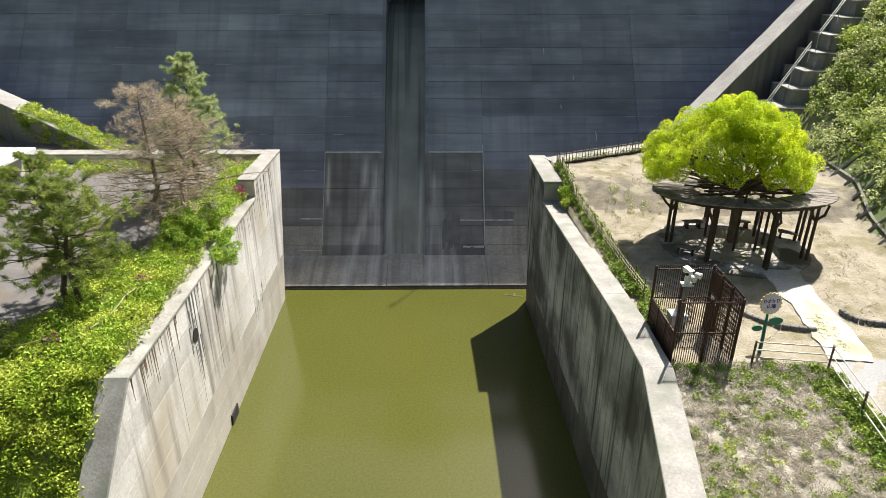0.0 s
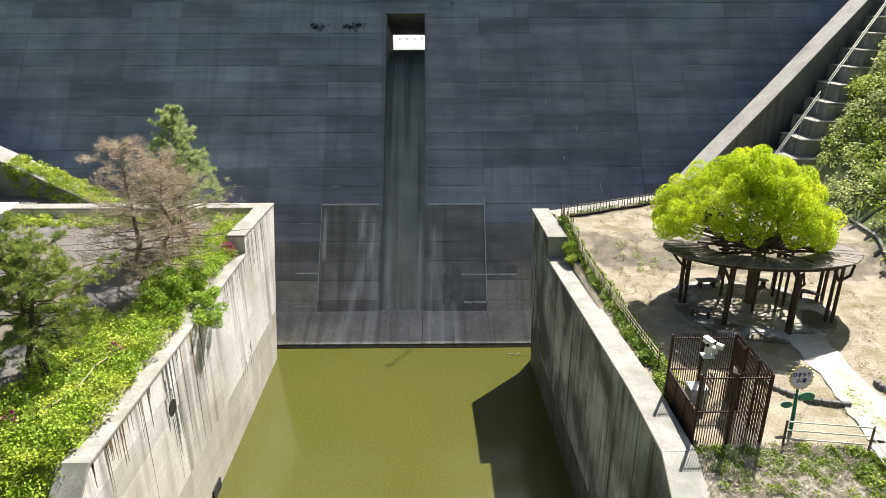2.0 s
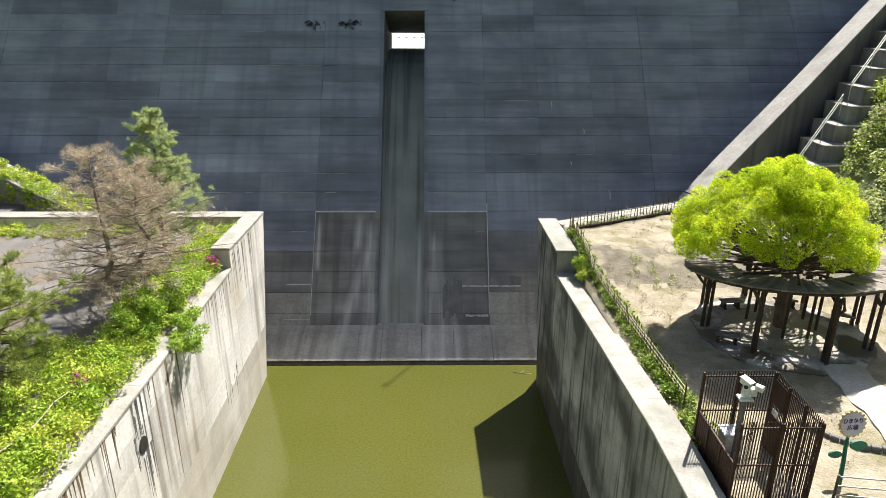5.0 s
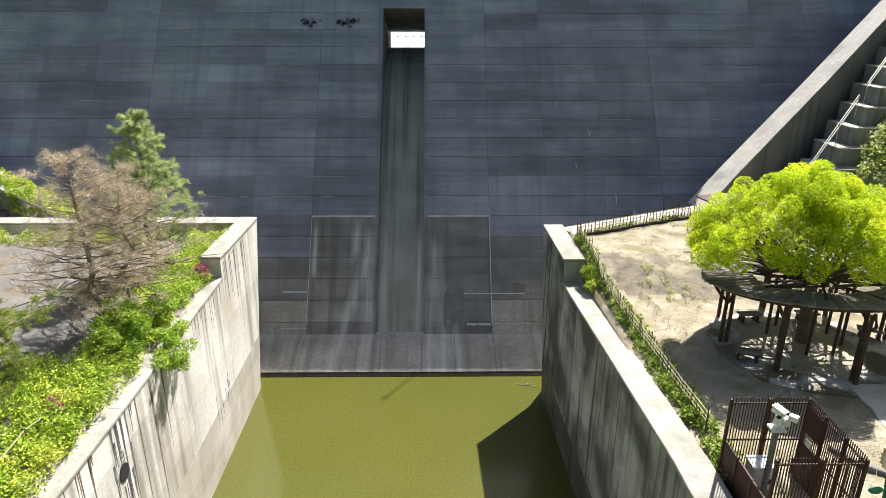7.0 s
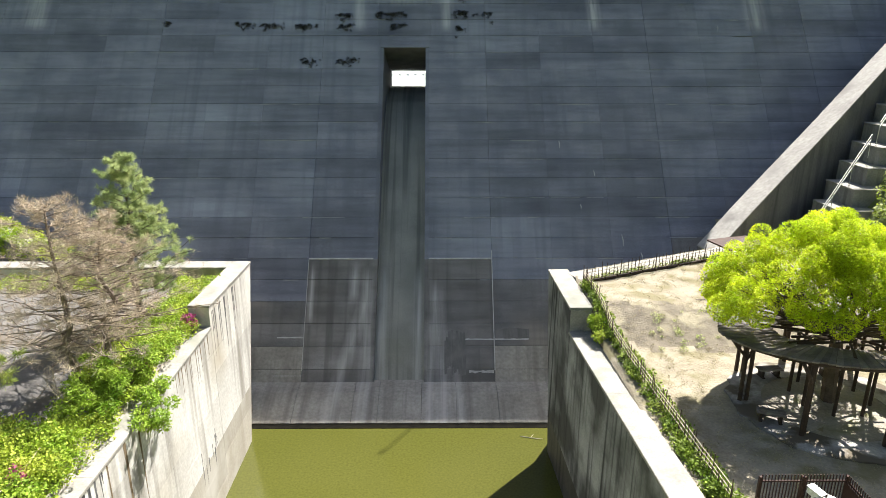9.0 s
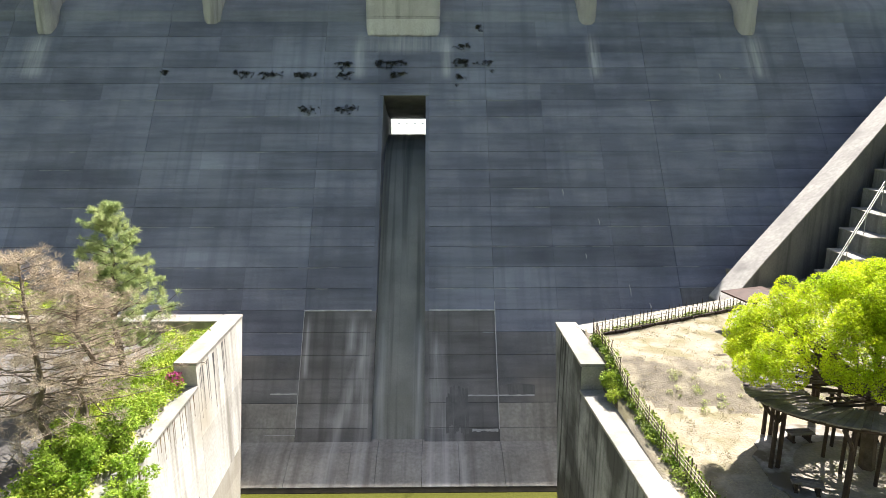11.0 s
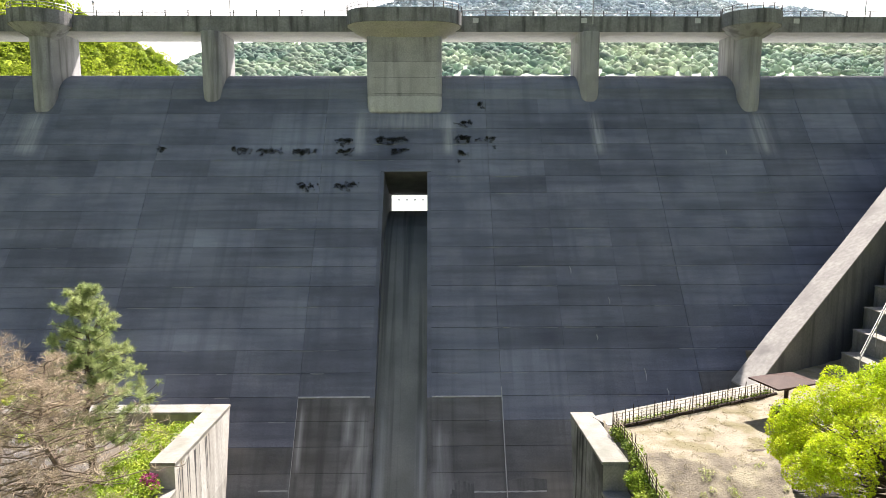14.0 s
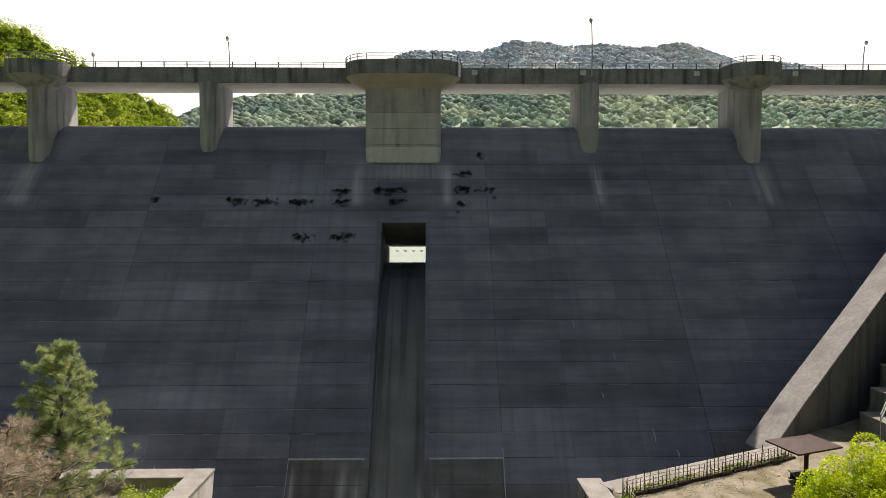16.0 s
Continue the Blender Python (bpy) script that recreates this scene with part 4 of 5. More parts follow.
flat = lambda h: (lambda x, y: gz(x, y) + h)
solid("footpath", ribbon(bez((19.8, 33.9), (19.4, 29.0), (18.7, 24.5)), 2.0, flat(0.08), 0.14), M_PATH, "bright sunlit concrete footpath to the pavilion", "path", kind="structure")
solid("road", MB().loft([[(17.5, 24.4, 12.02), (17.5, 24.4, 11.5)], [(30, 25.4, 12.02), (30, 25.4, 11.5)]], closed=False).add([(17.2, 5, 11.3), (40, 5, 11.3), (30, 25.4, 12.03), (17.5, 24.4, 12.02)], [(0, 1, 2, 3)]), M_ASPHALT, "light grey worn asphalt drive", "road", kind="structure")
for name, a, b, c in (("bed_edging", (15.2, 29.3), (15.9, 27.3), (18.4, 27.1)), ("bed_edging", (20.7, 29.0), (20.5, 27.2), (24.2, 27.7))):
    e = thing(name, "low dark stone edging of a flower bed", "edging", "flower bed edgings")
    pts = bez(a, b, c, 11)
    for (xa, ya), (xb, yb) in zip(pts, pts[1:]):
        d = math.degrees(math.atan2(yb - ya, xb - xa))
        L_ = math.hypot(xb - xa, yb - ya)
        part("stone", MB().box(0.015, L_ - 0.015, -0.11, 0.11, -0.1, 0.24, 0.03, m=pose(xa, ya, 12.0, 0, 0, d)), M_DARKCON, e)
edge = thing("kerb_edging", "dark timber edging along the terrace", "edging", kind="structure")
for k in range(12):
    t0, t1 = k / 12, (k + 1) / 12
    part("timber", MB().tube([(10.2 + 12.2 * t0 + 0.04, 51.9 + 5.5 * t0, 13.08), (10.2 + 12.2 * t1 - 0.04, 51.9 + 5.5 * t1, 13.08)], 0.13, 8), M_WOOD, edge)
steps = thing("log_steps", "short flight of dark timber steps in the slope", "steps")
for k in range(4):
    part("log", MB().box(16.2, 17.8, 46.3 + 0.75 * k, 46.6 + 0.75 * k, 11.9, 12.25 + 0.25 * k, 0.03), M_WOOD, steps)

# ---------------- pavilion ----------------
pav = thing("pavilion", "round dark timber pavilion with a board ring roof", "pavilion")
RZ = 15.36
board = 110
roof_z = lambda y: RZ - 0.105 * (y - PY)
for k in range(board):
    a0, a1 = 2 * math.pi * (k + 0.03) / board, 2 * math.pi * (k + 0.97) / board
    q = random.Random(k)
    ro, ri = 5.38 + q.uniform(-0.05, 0.05), 2.95 + q.uniform(-0.08, 0.08)
    dz = q.uniform(-0.012, 0.012)
    c4 = [(PX + 1.03 * r * math.cos(a), PY + 0.1 + 0.83 * r * math.sin(a), roof_z(PY + r * math.sin(a)) + (0.1 if r < 4 else 0) + dz) for r, a in ((ri, a0), (ro, a0), (ro, a1), (ri, a1))]
    part("roof_board", MB().loft([c4, [(x, y, z + 0.07) for x, y, z in c4]]), M_ROOFW, pav)
for r, z in ((5.1, -0.11), (3.2, -0.04)):
    part("ring_beam", MB().tube([(PX + r * math.cos(2 * math.pi * k / 32), PY + 0.1 + 0.83 * r * math.sin(2 * math.pi * k / 32), roof_z(PY + r * math.sin(2 * math.pi * k / 32)) + z) for k in range(33)], 0.1, 6, caps=False), M_WOOD, pav)
for k in range(8):
    a = radians(182 + 45 * k)
    c, s = math.cos(a), 0.97 * math.sin(a)
    top = roof_z(PY + 4.35 * s)
    for off in (-0.16, 0.16):
        x, y = PX + (4.3 + off) * c, PY + (4.3 + off) * s
        part("post", MB().tube([(x, y, 12.0), (x, y, top - 0.15)], [0.105, 0.095], 8), M_WOOD, pav)
    part("bracket", MB().tube([(PX + 4.35 * c, PY + 4.35 * s, top - 1.07), (PX + 4.85 * c, PY + 4.85 * s, top - 0.57), (PX + 5.2 * c, PY + 4.55 * s, roof_z(PY + 5.2 * s) - 0.1)], 0.085, 6), M_WOOD, pav, "curved bracket")
    part("bracket", MB().tube([(PX + 4.35 * c, PY + 4.35 * s, top - 1.02), (PX + 4.1 * c, PY + 4.1 * s, top - 0.47), (PX + 3.4 * c, PY + 3.4 * s, roof_z(PY + 3.4 * s) - 0.05)], 0.085, 6), M_WOOD, pav, "curved bracket")
    a2 = a + radians(20)
    x, y = PX + 1.75 * math.cos(a2), PY + 1.75 * math.sin(a2)
    part("inner_post", MB().tube([(x, y, 12.0), (x, y, roof_z(y) + 0.15)], 0.085, 7), M_WOOD, pav)
    part("cross_log", MB().tube([(PX + 0.5 * math.cos(a2 + 0.5), PY + 0.5 * math.sin(a2 + 0.5), RZ + 0.15), (PX + 3.5 * math.cos(a2), PY + 3.5 * math.sin(a2), roof_z(PY + 3.5 * math.sin(a2)) + 0.2)], 0.075, 6), M_WOOD, pav)
for k in range(5):
    y = PY - 1.6 + 0.85 * k
    part("cross_log", MB().tube([(PX - 3.0 + 0.2 * k, y, roof_z(y) + 0.3), (PX + 3.1 - 0.15 * k, y + 0.25, roof_z(y) + 0.3)], 0.065, 6), M_WOOD, pav)


def bench(x, y, turn):
    b = thing("bench", "small dark timber bench with plank seat", "bench", "benches in the plaza", m=pose(x, y, gz(x, y) + 0.06, 0, 0, turn))
    for dy in (-0.2, 0.0, 0.2):
        part("seat_plank", MB().box(-0.62, 0.62, dy - 0.09, dy + 0.09, 0.42, 0.48, 0.012), M_ROOFW, b)
    for dx in (-0.42, 0.42):
        part("leg", MB().box(dx - 0.06, dx + 0.06, -0.22, 0.22, 0, 0.42, 0.012), M_WOOD, b)
        part("foot", MB().box(dx - 0.08, dx + 0.08, -0.3, 0.3, 0, 0.07, 0.01), M_WOOD, b)


for x, y, a in ((17.0, 40.4, 5), (15.05, 36.25, -20), (22.6, 38.5, -28), (20.3, 40.5, -4)):
    bench(x, y, a)

# ---------------- lime-green tree through the pavilion ----------------
def limb(mb, p, q, r0, r1, rng, bend=0.12, n=5):
    p, q = np.array(p, float), np.array(q, float)
    L_ = np.linalg.norm(q - p)
    w = rng.normal(size=(n + 1, 3)) * bend * L_ * 0.25
    pts = [p + (q - p) * t + w[i] * math.sin(math.pi * t) for i, t in enumerate(np.linspace(0, 1, n + 1))]
    mb.tube(pts, [r0 + (r1 - r0) * t for t in np.linspace(0, 1, n + 1)], 6)
    return pts


tree = thing("broad_tree", "broad crown of lime-green spring leaves over the pavilion", "tree")
rng = np.random.default_rng(7)
TX, TY = 18.75, 38.0
mb = MB()
limb(mb, (TX, TY, 12.0), (TX - 0.1, TY + 0.1, 15.6), 0.34, 0.27, rng, 0.04)
part("trunk", mb, M_BARK, tree)
CX, CY = 17.8, 38.5
cent, rad = [], []
while len(cent) < 235:
    az = rng.uniform(0, 2 * math.pi)
    # the skirt hangs lower at the sides than over the open front
    el = math.asin(rng.uniform(0.02 + 0.2 * max(0.0, -math.sin(az)) ** 2, 1))
    k = rng.uniform(0.86, 1.0) if rng.uniform() < 0.88 else rng.uniform(0.6, 0.85)
    if math.cos(az - 1.3) > 0.45 and el < 0.95 and rng.uniform() < 0.6:
        continue
    k *= 1 + 0.07 * math.sin(5 * az + 2) * math.cos(el)
    cent.append((CX + 5.2 * k * math.cos(el) ** 1.3 * math.cos(az), CY + 4.3 * k * math.cos(el) ** 1.3 * math.sin(az), 17.0 + 4.25 * k * math.sin(el) * (1 - 0.15 * math.cos(el)) - 0.6 * math.cos(el) ** 3 * abs(math.cos(az)) + rng.normal() * 0.15))
    rad.append(rng.uniform(0.32, 0.7))
cent, rad = np.array(cent), np.array(rad)
mb = MB()
for k in range(13):
    a = 2 * math.pi * k / 13 + rng.uniform(-0.2, 0.2)
    r = rng.uniform(2.4, 3.6)
    mid = (TX + 0.55 * r * math.cos(a) - 0.3, TY + 0.5 * r * math.sin(a), 16.4 + rng.uniform(0, 0.5))
    limb(mb, (TX - 0.1, TY + 0.1, 15.4 + rng.uniform(0, 0.25)), mid, 0.15, 0.1, rng)
    near = cent[np.argsort(np.linalg.norm(cent - np.array([CX + r * 1.2 * math.cos(a), CY + r * 1.1 * math.sin(a), 17.8]), axis=1))[:9]]
    for t in near:
        limb(mb, mid, t, 0.065, 0.018, rng, 0.2, 4)
for k in range(16):
    a = 2 * math.pi * k / 16 + rng.uniform(-0.15, 0.15)
    r = rng.uniform(3.2, 4.5)
    limb(mb, (TX - 0.1, TY + 0.1, 15.3 + rng.uniform(0, 0.3)), (CX + r * math.cos(a), CY + r * 0.95 * math.sin(a), 16.35 + rng.uniform(0, 0.5)), 0.11, 0.03, rng, 0.12, 6)
part("limb", mb, M_BARK, tree)
leafy("crown", clumps(rng, cent, rad, 200000, 0.8, 1.12), 0.085, M_LIMELEAF, tree, seed=8, aspect=0.6)

# ---------------- equipment cage, camera, cabinet ----------------
cage = thing("equipment_cage", "brown steel bar cage round camera equipment", "cage")
X0, X1, Y0, Y1, Z0, Z1 = 10.2, 13.05, 24.55, 27.9, 11.72, 15.25
bar = MB().box(-0.014, 0.014, -0.014, 0.014, 0, Z1 - Z0 + 0.08).mesh("bar", M_BROWN)


def bar_row(p, q, n, me):
    for k in range(n):
        t = (k + 0.5) / n
        ob = new("bar", me)
        ob.parent = cage
        ob.matrix_basis = pose(p[0] + (q[0] - p[0]) * t, p[1] + (q[1] - p[1]) * t, Z0 + 0.05)


bar_row((X0, Y0), (X1, Y0), 27, bar)
bar_row((X0, Y1), (X1, Y1), 27, bar)
bar_row((X1, Y0), (X1, Y1), 32, bar)
for x, y in ((X0, Y0), (X1, Y0), (X0, Y1), (X1, Y1), ((X0 + X1) / 2, Y0), ((X0 + X1) / 2, Y1), (X1, Y0 + 1.12), (X1, Y0 + 2.24)):
    part("post", MB().box(x - 0.055, x + 0.055, y - 0.055, y + 0.055, 11.5, Z1 + 0.06, 0.012), M_BROWN, cage)
for x, y in ((X0, Y0 + 1.12), (X0, Y0 + 2.24)):
    part("post", MB().box(x - 0.05, x + 0.05, y - 0.05, y + 0.05, 11.5, 13.62, 0.012), M_BROWN, cage)
for z in (Z0 + 0.14, Z0 + 1.83, Z1 - 0.12):
    for y in (Y0, Y1):
        part("rail", MB().box(X0 + 0.055, X1 - 0.055, y - 0.024, y + 0.024, z - 0.028, z + 0.028), M_BROWN, cage)
    part("rail", MB().box(X1 - 0.024, X1 + 0.024, Y0 + 0.055, Y1 - 0.055, z - 0.028, z + 0.028), M_BROWN, cage)
# half-height screen towards the water, of upright folds
for k in range(40):
    y = Y0 + 0.06 + (Y1 - Y0 - 0.12) * k / 40
    part("screen_strip", MB().box(X0 - 0.012 + 0.012 * (k % 2), X0 + 0.012 + 0.012 * (k % 2), y, y + 0.0805, Z0 + 0.1, 13.55), M_BROWN, cage)
part("rail", MB().box(X0 - 0.03, X0 + 0.04, Y0 + 0.055, Y1 - 0.055, 13.55, 13.6), M_BROWN, cage)
part("gate_panel", MB().box(X1 - 0.07, X1 - 0.05, Y0 + 2.3, Y1 - 0.06, Z0 + 0.1, Z0 + 1.9), M_BROWN, cage, "solid brown gate panel")
part("gate_panel", MB().box(X1 - 0.07, X1 - 0.05, Y0 + 2.3, Y1 - 0.06, Z0 + 2.35, Z1 - 0.15), M_BROWN, cage, "solid brown upper gate panel")
part("gate_plate", MB().box(X1 - 0.1, X1 - 0.075, Y0 + 2.6, Y0 + 2.95, Z0 + 1.92, Z0 + 2.2), M_WHITE, cage, "small white notice plate")
solid("cage_slab", MB().box(X0 - 0.1, X1 + 0.1, Y0 - 0.1, Y1 + 0.1, 11.3, 11.78, 0.02), M_PATH, "pale concrete slab inside the cage", "slab", kind="structure")
cab = thing("control_cabinet", "white steel control cabinet inside the cage", "cabinet")
part("body", MB().box(11.0, 11.75, 27.0, 27.65, 11.78, 12.95, 0.02), M_PLASTER, cab)
part("lid", MB().box(10.95, 11.8, 26.95, 27.7, 12.95, 13.03, 0.02), M_WHITE, cab)
cdoor = part("door", MB().box(11.04, 11.71, 26.97, 27.0, 11.86, 12.88), M_WHITE, cab)
part("handle", MB().box(11.6, 11.66, 26.94, 26.97, 12.3, 12.5), M_BLACK, cdoor, "black door handle")
cctv = thing("camera_mast", "white surveillance camera on a dark mast", "camera")
part("mast", MB().tube([(11.30, 26.70, 11.78), (11.30, 26.70, 14.89)], 0.11, 10), M_DARKCON, cctv, "dark grey steel mast")
part("bracket", MB().box(11.05, 11.55, 26.48, 26.92, 14.89, 14.96), M_WHITE, cctv)
part("pan_head", MB().tube([(11.30, 26.70, 14.96), (11.30, 26.70, 15.16), (11.30, 26.70, 15.44)], [0.13, 0.17, 0.12], 12), M_WHITE, cctv)
housing = part("housing", MB().box(-0.13, 0.13, -0.23, 0.2, -0.11, 0.11, 0.035, m=pose(11.24, 26.70, 15.64, 8, 0, 25)), M_WHITE, cctv)
part("lens", MB().tube([(11.10, 26.40, 15.61), (11.08, 26.36, 15.61)], 0.08, 10), M_BLACK, housing, "dark glass lens")
part("sun_hood", MB().box(-0.145, 0.145, -0.28, 0.22, 0.115, 0.13, m=pose(11.24, 26.70, 15.64, 8, 0, 25)), M_WHITE, housing)
part("lamp_unit", MB().tube([(11.58, 26.60, 15.49), (11.78, 26.40, 15.47)], [0.13, 0.15], 10), M_WHITE, cctv)
part("side_box", MB().box(11.48, 11.70, 26.60, 26.85, 15.04, 15.34, 0.02), M_PLASTER, cctv)

# ---------------- flower sign ----------------
sign = thing("flower_sign", "sunflower-shaped plaza sign on a green stem", "sign")
SM = pose(15.1, 25.95, 14.28, 80, 0, 4)


def plate(outline, z0, z1, m):
    mb = MB().prism(outline, z0, z1, "z")
    mb.v = [tuple(m @ Vector(p)) for p in mb.v]
    return mb


pet = [((0.52 + 0.035 * math.cos(18 * a)) * math.cos(a), (0.52 + 0.035 * math.cos(18 * a)) * math.sin(a)) for a in (2 * math.pi * k / 144 for k in range(144))]
part("petals", plate(pet, -0.03, 0.03, SM), M_YELLOW, sign, "scalloped yellow petal rim")
face = part("face", plate([(0.46 * math.cos(2 * math.pi * k / 40), 0.46 * math.sin(2 * math.pi * k / 40)) for k in range(40)], 0.03, 0.045, SM), M_SIGNW, sign, "pale violet round face")


def letters(body, x, y, size, parent):
    cu = bpy.data.curves.new("lettering", "FONT")
    cu.body, cu.size, cu.align_x, cu.align_y, cu.extrude, cu.offset = body, size, "CENTER", "CENTER", 0.004, 0.007
    cu.materials.append(M_TEXT)
    ob = new("lettering", cu)
    ob.parent = parent
    ob.matrix_basis = SM @ pose(x, y, 0.052)


letters("ひまわり", 0, 0.12, 0.205, face)
letters("広場", 0, -0.14, 0.22, face)
part("stem", MB().tube([(14.75, 25.35, 11.9), (14.9, 25.62, 12.75), (15.03, 25.9, 13.4), (15.08, 25.98, 13.85)], [0.09, 0.08, 0.07, 0.06], 8), M_GREENP, sign, "green painted stem")
for sx, z, r in ((1, 13.38, 0.34), (-1, 13.02, 0.26)):
    leaf = [(sx * (0.12 + r * (1 + math.cos(a))), 0.55 * r * math.sin(a) + 0.05) for a in (2 * math.pi * k / 16 for k in range(16))]
    part("leaf", plate(leaf, -0.03, 0.03, pose(14.97, 25.75, z, 80, 0, 4)), M_GREENP, sign, "green painted leaf")

# ---------------- rail fence ----------------
fence = thing("rail_fence", "low pale steel rail fence beside the drive", "fence")
run = [(13.95, 24.42), (17.24, 23.95), (16.86, 20.8), (16.48, 17.7), (16.1, 14.6)]
for x, y in run:
    part("post", MB().tube([(x, y, gz(x, y) - 0.2), (x, y, gz(x, y) + 1.22)], 0.05, 8), M_STAKE, fence)
for (xa, ya), (xb, yb) in zip(run, run[1:]):
    for h in (0.35, 0.75, 1.16):
        part("rail", MB().tube([(xa, ya, gz(xa, ya) + h), (xb, yb, gz(xb, yb) + h)], 0.028, 6), M_RAIL, fence)

# ---------------- stake fence along the wall and terrace ----------------
def stake_fence(pts, n, label, seed):
    f = thing("stake_fence", label, "fence", "stake fences")
    q = random.Random(seed)
    seg = [math.dist(a, b) for a, b in zip(pts, pts[1:])]
    total = sum(seg)

    def at(s):
        for (a, b), l in zip(zip(pts, pts[1:]), seg):
            if s <= l + 1e-6:
                return a[0] + (b[0] - a[0]) * s / l, a[1] + (b[1] - a[1]) * s / l
            s -= l
        return pts[-1]

    for k in range(n + 1):
        x, y = at(total * k / n)
        z = gz(x, y)
        h = q.uniform(0.75, 1.25) if k % 5 else 1.3
        part("stake", MB().tube([(x, y, z - 0.2), (x + q.uniform(-0.07, 0.07), y + q.uniform(-0.07, 0.07), z + h)], [0.055 if k % 5 == 0 else 0.035, 0.022], 5), M_STAKE, f)
    m = max(4, int(total / 2.2))
    for k in range(m):
        (xa, ya), (xb, yb) = at(total * k / m), at(total * (k + 1) / m)
        for h in (0.28, 0.5, 0.72, 0.92):
            part("bamboo_rail", MB().tube([(xa, ya, gz(xa, ya) + h + q.uniform(-0.03, 0.03)), (xb, yb, gz(xb, yb) + h + q.uniform(-0.03, 0.03))], 0.022, 5), M_BAMBOO, f)


stake_fence([(10.7, 30.4), (10.15, 40), (9.65, 51.6)], 66, "rustic stake and bamboo fence above the wall", 3)
stake_fence([(9.65, 51.7), (16.0, 54.6), (22.3, 57.6)], 44, "rustic stake and bamboo fence by the terrace edge", 4)

# ---------------- shelter table ----------------
hut = thing("parasol_shelter", "dark square parasol shelter on a single post", "shelter")
part("post", MB().tube([(21.1, 53.9, 12.95), (21.1, 53.9, 15.2)], 0.13, 8), M_WOOD, hut)
rc = [(18.85, 54.3), (19.5, 51.9), (22.75, 53.1), (22.1, 55.3)]
cx, cy = sum(p[0] for p in rc) / 4, sum(p[1] for p in rc) / 4
mb = MB()
mb.add([(x, y, 15.2) for x, y in rc] + [(x, y, 15.3) for x, y in rc] + [(cx, cy, 15.62)], [(3, 2, 1, 0)] + [(i, (i + 1) % 4, 4 + (i + 1) % 4, 4 + i) for i in range(4)] + [(4 + i, 4 + (i + 1) % 4, 8) for i in range(4)])
part("roof", mb, M_BROWN, hut, "dark brown hipped roof")
for k in range(4):
    part("brace", MB().tube([(21.1, 53.9, 14.5), ((21.1 + rc[k][0]) / 2, (53.9 + rc[k][1]) / 2, 15.18)], 0.05, 6), M_WOOD, hut)
bench(20.4, 53.6, 80)
part("seat_ring", MB().box(20.6, 21.6, 53.4, 54.4, 13.35, 13.43, 0.02), M_WOOD, hut)

# ---------------- planting on the right ----------------
rng = np.random.default_rng(23)


def scatter(x0, x1, y0, y1, n, r0, r1, keep=None):
    x, y = rng.uniform(x0, x1, n), rng.uniform(y0, y1, n)
    if keep is not None:
        k = keep(x, y)
        x, y = x[k], y[k]
    r = rng.uniform(r0, r1, len(x))
    return np.stack([x, y, ground_z(x, y) + r * 0.35], 1), r


def stuff(name, c, r, count, size, m_, label, cat, seed, **kw):
    return tagged(leafy(name, clumps(rng, c, r, count, 0.35, 0.8), size, m_, seed=seed, **kw), label, cat, kind="stuff")


edge_x = lambda y: 9.35 + 0.03 * (54 - y) + 0.03
c, r = scatter(0, 1, 27, 51, 150, 0.25, 0.5)
c[:, 0] = edge_x(c[:, 1]) + 0.1 + rng.uniform(0.0, 0.85, len(c)) * np.clip((52 - c[:, 1]) / 12, 0.35, 1)
c[:, 2] = np.maximum(ground_z(c[:, 0], c[:, 1]), 11.9) + 0.25
stuff("wall_creeper", c, r, 15000, 0.15, M_WEED, "green creeper and weeds behind the wall coping", "creeper", 31)
shrub = thing("corner_shrub", "small light-green shrub by the wall step", "shrub")
cc = np.array([(9.4, 46.6, 12.4), (9.55, 45.9, 12.3), (9.35, 45.1, 12.1), (9.5, 46.2, 12.75)])
leafy("foliage", clumps(rng, cc, [0.6, 0.65, 0.5, 0.4], 4200, 0.4), 0.12, M_SHRUB, shrub, seed=32)
c, r = scatter(8.4, 17.6, 13, 24.3, 800, 0.06, 0.28, lambda x, y: (x < 17.2 - 0.16 * (25 - y)) & (x > 10.05 - 0.18 * (23.6 - y)) & (np.sin(x * 1.1) * np.cos(y * 0.9) + rng.uniform(-1, 0.9, len(x)) > -0.2))
u = rng.uniform(size=len(c))
stuff("weed_patch", c[u < 0.4], r[u < 0.4], 6000, 0.1, M_GRASS, "fresh light-green weeds on bare ground", "weeds", 39)
stuff("weed_patch", c[u >= 0.4], r[u >= 0.4], 12000, 0.1, M_WEED, "low green weeds on bare ground", "weeds", 33)
c, r = scatter(8.4, 17.6, 13, 24.3, 1200, 0.1, 0.26, lambda x, y: (x < 17.2 - 0.16 * (25 - y)) & (x > 10.15 - 0.18 * (23.6 - y)))
stuff("dry_stalks", c, r, 80000, 0.22, M_STRAW, "pale dry stalks and straw litter", "dry grass", 34, aspect=0.08)
c, r = scatter(10.4, 17.3, 22.6, 24.3, 110, 0.12, 0.3)
stuff("fence_weeds", c, r, 9000, 0.10, M_WEED, "fresh green weeds under the rail fence", "weeds", 35)
c, r = scatter(10.6, 26, 26, 58, 3200, 0.1, 0.22, lambda x, y: (np.hypot(x - PX, y - PY) > 5.2) & (y < 53 + 0.43 * (x - 9.3)) & ~((x < 13.3) & (y < 28.2)) & (np.abs(x - 19.2) + (y > 34) * 9 > 1.2))
c[:, 2] -= 0.06
stuff("dry_lawn", c, r, 60000, 0.12, M_DRYLEAF, "thin straw-coloured lawn on the plaza", "lawn", 36, aspect=0.12)
c, r = scatter(12, 26, 43.5, 47, 60, 0.12, 0.28)
